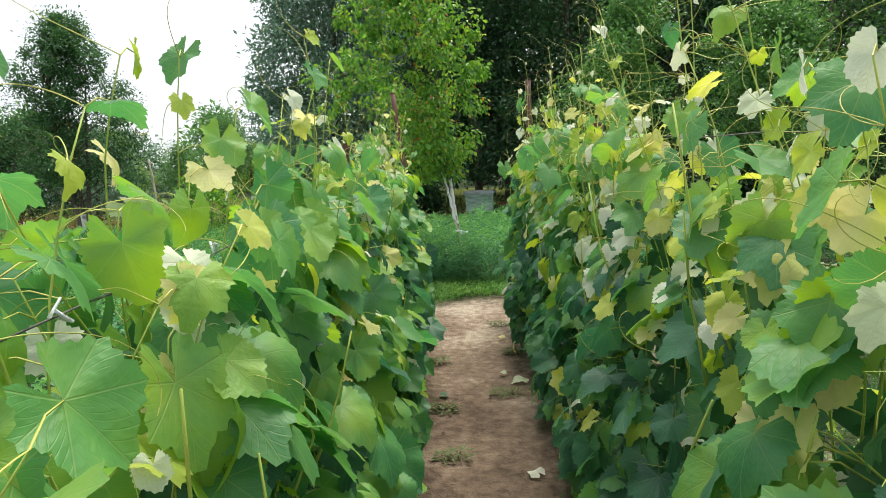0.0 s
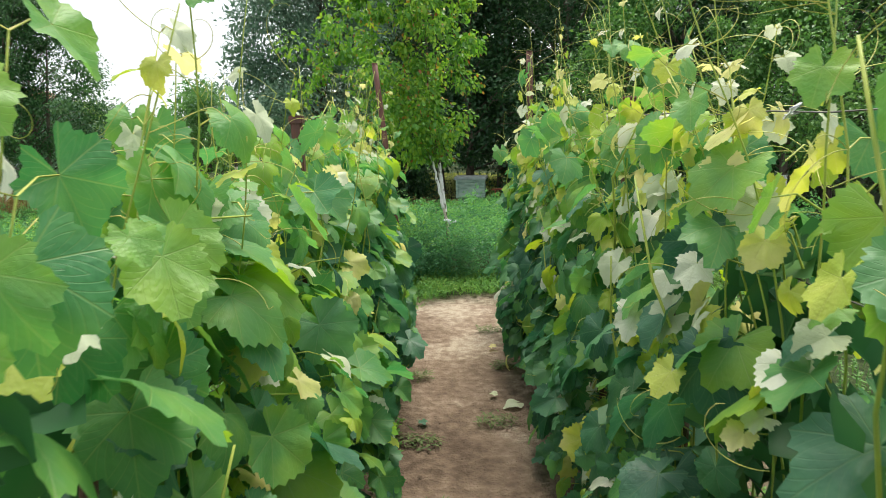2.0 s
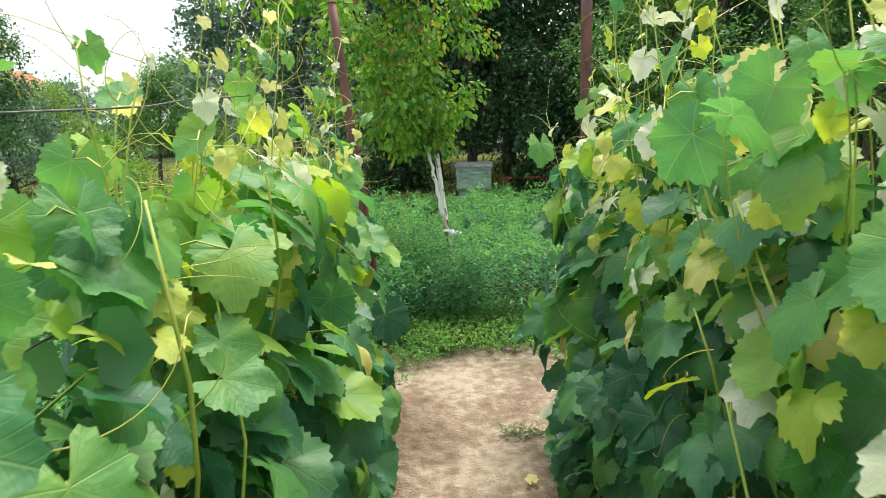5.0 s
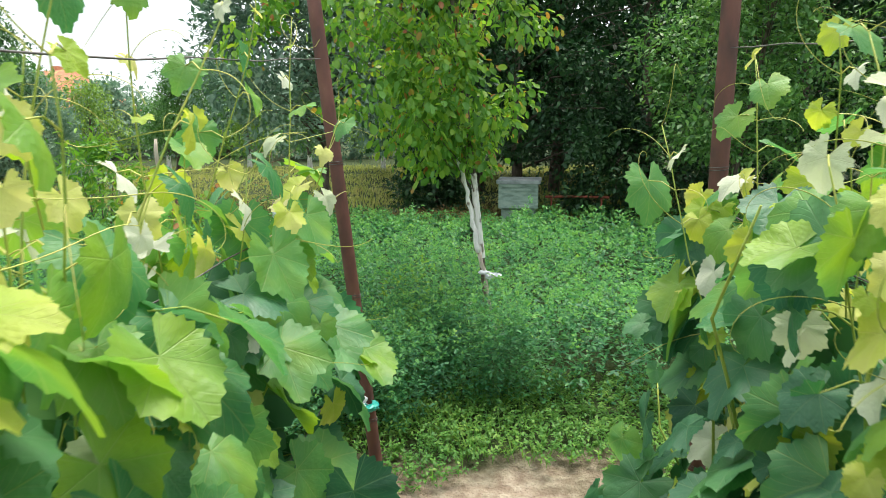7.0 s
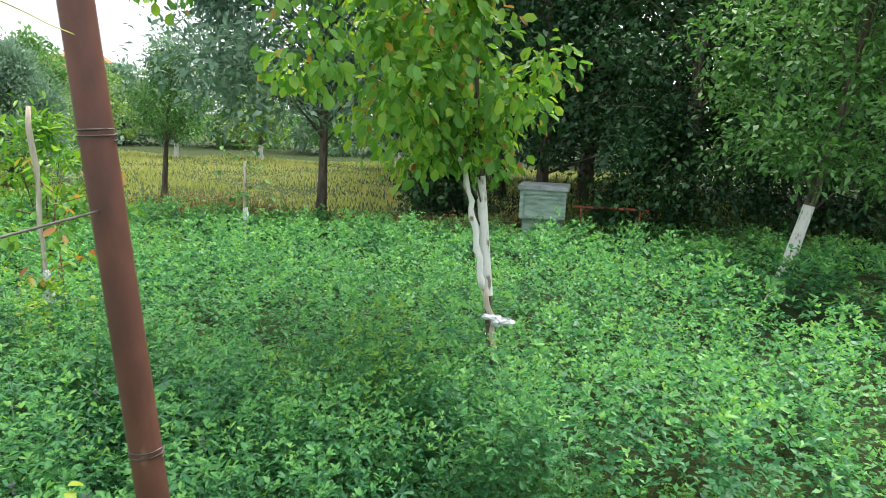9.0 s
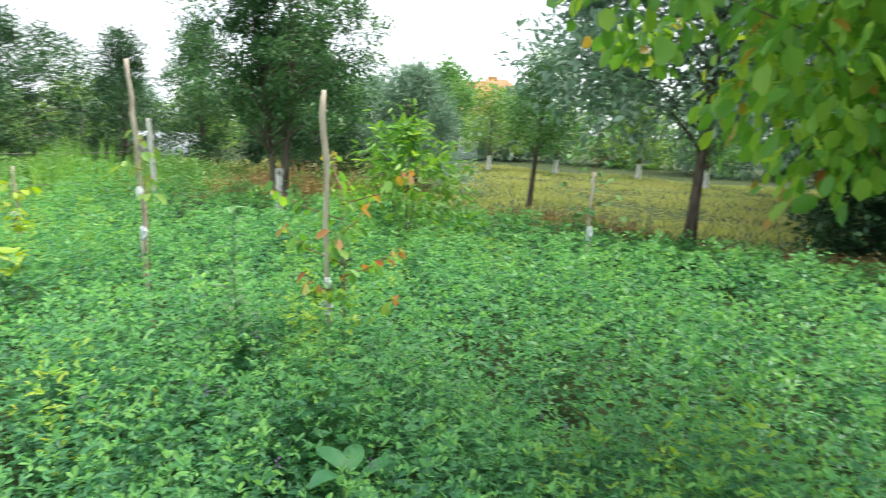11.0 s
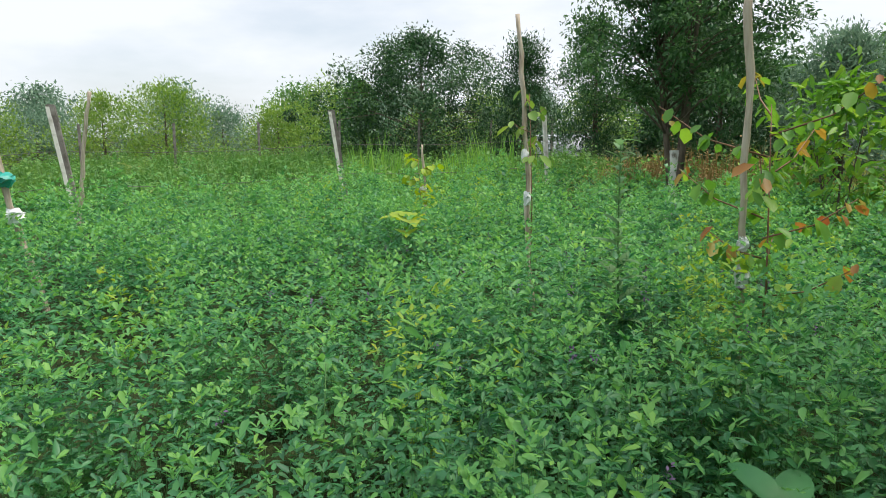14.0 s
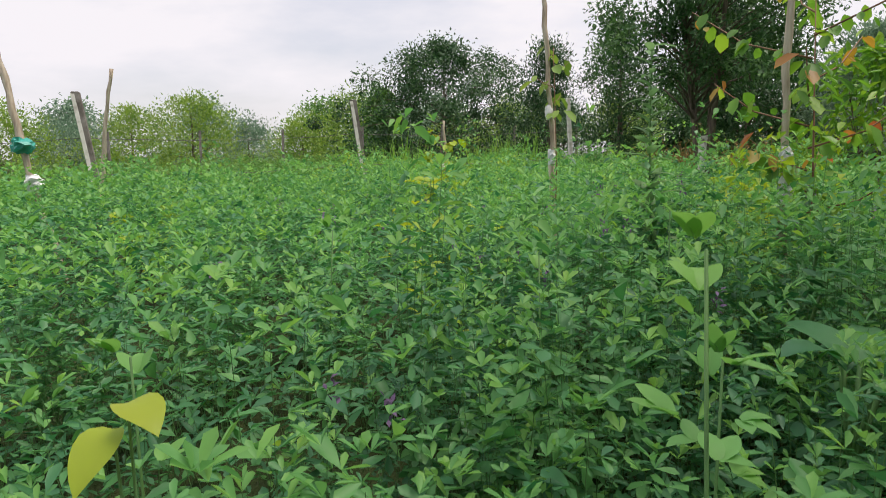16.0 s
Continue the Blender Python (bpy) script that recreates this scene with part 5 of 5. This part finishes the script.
        nrm = Vector((side * face * rng.uniform(0.1, 1.15), rng.uniform(-1.1, 0.7), rng.uniform(0.0, 1.35)))
        tip = Vector((side * face * rng.uniform(0.1, 0.7), rng.uniform(-0.8, 0.8), -1))
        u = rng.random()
        # darker colour low, lighter high: shade and top light put into the leaves
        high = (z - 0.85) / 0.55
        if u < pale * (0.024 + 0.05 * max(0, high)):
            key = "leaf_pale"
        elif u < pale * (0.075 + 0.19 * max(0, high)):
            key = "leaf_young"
        elif u < 0.30 + lush_lit + 0.45 * max(0, high) + 0.06 * (pale - 1):
            key = "leaf_mid_backlit"
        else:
            key = "leaf_old_shaded"
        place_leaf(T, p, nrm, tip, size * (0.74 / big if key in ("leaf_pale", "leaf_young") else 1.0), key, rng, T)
        if k % 3 == 0:
            root = Vector((p.x * 0.25, yy + rng.uniform(-0.06, 0.06), z - rng.uniform(0.0, 0.1)))
            stalks.append(tube([root, root.lerp(p, 0.6) + Vector((0, 0, 0.02)), p], [0.0026, 0.002, 0.0016], 4, cap=False))
    for v, f in stalks:
        part("leaf_stalk", mesh_of("leaf_stalk", v, f, M["cane"]), T)
    # small leaves added and packed inside the row to block light and darken gaps
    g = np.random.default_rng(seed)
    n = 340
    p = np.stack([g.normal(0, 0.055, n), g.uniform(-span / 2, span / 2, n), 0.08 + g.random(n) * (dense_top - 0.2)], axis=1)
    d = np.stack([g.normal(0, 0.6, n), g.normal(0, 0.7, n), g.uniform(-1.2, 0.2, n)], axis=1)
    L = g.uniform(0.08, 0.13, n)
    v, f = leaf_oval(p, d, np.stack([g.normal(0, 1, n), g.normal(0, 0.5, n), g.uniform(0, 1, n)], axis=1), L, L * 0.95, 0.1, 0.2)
    tagged(part("inner_foliage", mesh_of("inner_foliage", v, f, M["shade_fill_leaf"], False), T), kind="stuff")
    # a few unripe clusters
    for k in range(2):
        c = Vector((side * rng.uniform(0.06, 0.2), rng.uniform(-0.5, 0.5), rng.uniform(0.35, 0.8)))
        berries = []
        for b in range(46):
            q = c + Vector((rng.gauss(0, 0.022), rng.gauss(0, 0.022), -abs(rng.gauss(0, 0.06))))
            berries.append(tube([q - Vector((0, 0, 0.003)), q, q + Vector((0, 0, 0.003))], [0.001, 0.0035, 0.001], 5))
        v, f = join(berries)
        tagged(part("cluster", mesh_of("cluster", v, f, M["blossom"]), T), "unripe yellow-green grape cluster", kind="stuff")
    return T


# left vines get more leaves in the backlit colour, right vines fewer
for k in range(6):
    vine(LEFT_X + (0, 0, 0, -0.03, -0.06, -0.10)[k], 0.78 + k * 1.02, 1, (500, 501, 502, 503, 544, 505)[k], (1.34, 1.52, 1.50, 1.54, 1.52, 1.46)[k], (0.60, 0.50, 0.46, 0.42, 0.62, 0.62)[k], (140, 180, 235, 250, 220, 215)[k], big=(1.38, 1.28, 1.14, 1.08, 1.24, 1.28)[k], lush_lit=(0.34, 0.34, 0.28, 0.15, 0.14, 0.16)[k], pale=(0.5, 0.7, 1.2, 1.2, 0.9, 0.8)[k])
    vine(RIGHT_X + 0.02 * math.cos(k * 2), 0.72 + k * 1.04, -1, 520 + k, (1.48, 1.56, 1.68, 1.74, 1.66, 1.52)[k], (0.78, 0.72, 0.64, 0.56, 0.68, 0.78)[k], (170, 205, 270, 280, 255, 235)[k], big=(1.38, 1.25, 1.08, 1.06, 1.16, 1.2)[k], lush_lit=(0.10, 0.06, 0.04, 0.04, 0.0, 0.0)[k], pale=(2.4, 2.2, 2.0, 1.3, 1.8, 1.8)[k])


# ---- small things ----
def tie(x, y, z, seed):
    rng = random.Random(seed)
    pts = [Vector((0, 0, 0)) + Vector((rng.uniform(-1, 1), rng.uniform(-1, 1), rng.uniform(-1, 1))) * 0.018 for k in range(6)]
    v, f = tube(pts, [0.003, 0.004, 0.003, 0.004, 0.003, 0.002], 5)
    ob = new("plastic_tie", mesh_of("plastic_tie", v, f, M["plastic"]))
    ob.location = (x, y, z)
    tagged(ob, "white twist of plastic knotted on the trellis wire", "tie", "ties on the wires")


for k in range(9):
    tie(-0.46, 0.7 + k * 0.32, 1.49, 700 + k)
    tie(0.86, 0.8 + k * 0.3, 1.71 if k % 2 else 1.38, 720 + k)


def fallen_leaf(x, y, rz, size, key):
    ob = new("fallen_leaf", LEAF[key][2])
    ob.matrix_basis = pose(x, y, 0.012, 8, -6, rz) @ Matrix.Diagonal((size, size, size, 1))
    tagged(ob, "pale fallen vine leaf lying on the path", "leaf", "fallen leaves")


fallen_leaf(0.52, 4.79, 110, 0.12, "leaf_pale")
fallen_leaf(0.47, 3.35, 30, 0.10, "leaf_pale")
fallen_leaf(0.40, 4.95, 70, 0.06, "leaf_pale")
fallen_leaf(-0.06, 4.55, 200, 0.07, "leaf_old_shaded")
fallen_leaf(0.44, 5.9, 10, 0.07, "leaf_young")


def clippings(x, y, r, seed):
    rng = np.random.default_rng(seed)
    n = 150
    a, q = rng.uniform(0, 6.28, n), r * np.sqrt(rng.random(n))
    pts = np.stack([x + np.cos(a) * q, y + np.sin(a) * q * 0.5, rng.uniform(-0.015, 0.03, n)], axis=1)
    d = rng.normal(0, 1, (n, 3)) * np.array([1, 1, 0.25])
    v, f = leaf_quads(pts, d, np.array([[0, 0, 1.0]]) + rng.normal(0, 0.3, (n, 3)), rng.uniform(0.02, 0.07, n), rng.uniform(0.004, 0.015, n))
    ob = new("weed_clippings", mesh_of("weed_clippings", v, f, M["clipping"], False))
    tagged(ob, "small heap of wilted pulled weeds on the earth", "weeds", kind="stuff")


clippings(-0.08, 4.3, 0.16, 801)
clippings(0.38, 4.55, 0.13, 802)
clippings(0.46, 6.4, 0.12, 803)
clippings(-0.12, 5.3, 0.10, 804)
clippings(0.50, 5.5, 0.09, 805)
clippings(0.02, 3.6, 0.12, 806)


def film_scrap(x, y, z, rx, rz, seed, label, ry=None, mat="plastic"):
    v, f = crumple(0, 0, 0, rx, rz, seed, ry=ry)
    ob = new("plastic_scrap", mesh_of("plastic_scrap", v, f, M[mat], False))
    ob.location = (x, y, z)
    tagged(ob, label, "plastic scrap", "scraps of film")


film_scrap(-0.41, 6.90, 0.64, 0.045, 0.06, 811, "crumpled white film tied to the iron post")
film_scrap(-0.35, 6.89, 0.63, 0.03, 0.035, 815, "crumpled teal film tied to the iron post", mat="teal")
film_scrap(0.10, 9.38, 0.57, 0.022, 0.06, 812, "white film tied round the tree support")
film_scrap(0.15, 9.37, 0.57, 0.035, 0.035, 813, "loose end of white film beside the trunk", 0.02)
film_scrap(0.06, 9.37, 0.595, 0.03, 0.03, 814, "loose end of white film beside the trunk", 0.02)

support = thing("tree_support", 0.20, 9.40, 0, "split wooden support leaning on the young tree", "stake")
v, f = rough_pole((0, 0, -0.1), (-0.176, -0.01, 0.74), 0.015, 0.015, 821)
part("pole", mesh_of("pole", v, f, M["stake"]), support)
v, f = rough_pole((-0.176, -0.01, 0.74), (-0.325, -0.02, 1.45), 0.018, 0.015, 822)
part("painted_pole", mesh_of("painted_pole", v, f, M["whitewash"]), support, "whitewashed upper end")


def flowers():
    rng = np.random.default_rng(831)
    n = 60
    x, y = rng.uniform(-4, -0.8, n), rng.uniform(7.4, 9.6, n)
    parts = []
    for j in range(9):
        p = np.stack([x + rng.normal(0, 0.005, n), y + rng.normal(0, 0.005, n), 0.55 + lumps(x, y) + 0.004 * j], axis=1)
        d = rng.normal(0, 1, (n, 3)) + np.array([0, 0, 0.4])
        parts.append(leaf_quads(p, d, np.array([[0, 0, 1.0]]) + rng.normal(0, 0.4, (n, 3)), np.full(n, 0.012), np.full(n, 0.006)))
    v, f = merge(parts)
    ob = new("alfalfa_blossom", mesh_of("alfalfa_blossom", v, f, M["flower"], False))
    tagged(ob, "small purple alfalfa blossoms among the leaves", "blossom", kind="stuff")


flowers()


def tall_sprig(x, y, top, seed):
    """One taller alfalfa shoot with leaves of three leaflets up its stem."""
    rng = random.Random(seed)
    T = thing("alfalfa_sprig", x, y, 0, "tall alfalfa sprig with fresh green leaflets", "alfalfa sprig", "sprigs above the field")
    bend = (rng.uniform(-0.04, 0.04), rng.uniform(-0.04, 0.04))
    v, f = tube([(0, 0, 0), (bend[0] * 0.3, bend[1] * 0.3, top * 0.5), (bend[0], bend[1], top)], [0.0022, 0.002, 0.0012], 6)
    part("stem", mesh_of("stem", v, f, M["alfalfa_stem"]), T)
    for k in range(11):
        s = 0.45 + 0.55 * k / 10
        a = k * 2.4 + rng.uniform(-0.4, 0.4)
        node = Vector((bend[0] * s, bend[1] * s, top * s))
        hub = node + Vector((math.cos(a), math.sin(a), 0.6)) * (0.035 * (1.25 - 0.8 * s))
        for off in (-0.9, 0.0, 0.9):
            v, f = strip_leaf(hub, (math.cos(a + off), math.sin(a + off), rng.uniform(0.0, 0.8) + 0.9 * (s > 0.9)), rng.uniform(0.026, 0.038), 0.017, rng.uniform(0.0, 0.4), n=6)
            part("leaflet", mesh_of("leaflet", v, f, M["alfalfa_tip"]), T)


for k, (x, y, top) in enumerate(((-1.05, 7.90, 0.60), (-0.876, 7.77, 0.725), (-1.25, 7.35, 0.60), (-1.45, 7.9, 0.62), (-1.9, 7.6, 0.63), (-1.7, 8.3, 0.66))):
    tall_sprig(x, y, top, 900 + k)


def soil_crumbs():
    """Clods, bits of straw and small stones on the trodden path."""
    rng = np.random.default_rng(841)
    n = 1300
    x, y = rng.normal(0.2, 0.36, n), rng.uniform(1.5, 7.7, n)
    p = np.stack([x, y, np.full(n, -0.016) + 0.03 * np.minimum(1, (np.abs(x - 0.2) / 0.5)) ** 2], axis=1)
    r = rng.uniform(0.0015, 0.004, n) * np.where(rng.random(n) < 0.06, 2.0, 1.0)
    octa = np.array([(1, 0, 0), (0, 1, 0), (-1, 0, 0), (0, -1, 0), (0, 0, 0.8), (0, 0, -0.8)])
    v = p[:, None, :] + octa[None] * (r[:, None, None] * rng.uniform(0.6, 1.3, (n, 6, 1)))
    i = np.arange(n)[:, None] * 6
    f = np.concatenate([i + np.array([[a, b, c]]) for a, b, c in ((0, 1, 4), (1, 2, 4), (2, 3, 4), (3, 0, 4), (1, 0, 5), (2, 1, 5), (3, 2, 5), (0, 3, 5))], axis=1).reshape(-1, 3)
    ob = new("soil_crumbs", mesh_of("soil_crumbs", v.reshape(-1, 3), f, M["earth"]))
    tagged(ob, "small clods and crumbs of tan earth on the path", "soil", kind="stuff")


soil_crumbs()
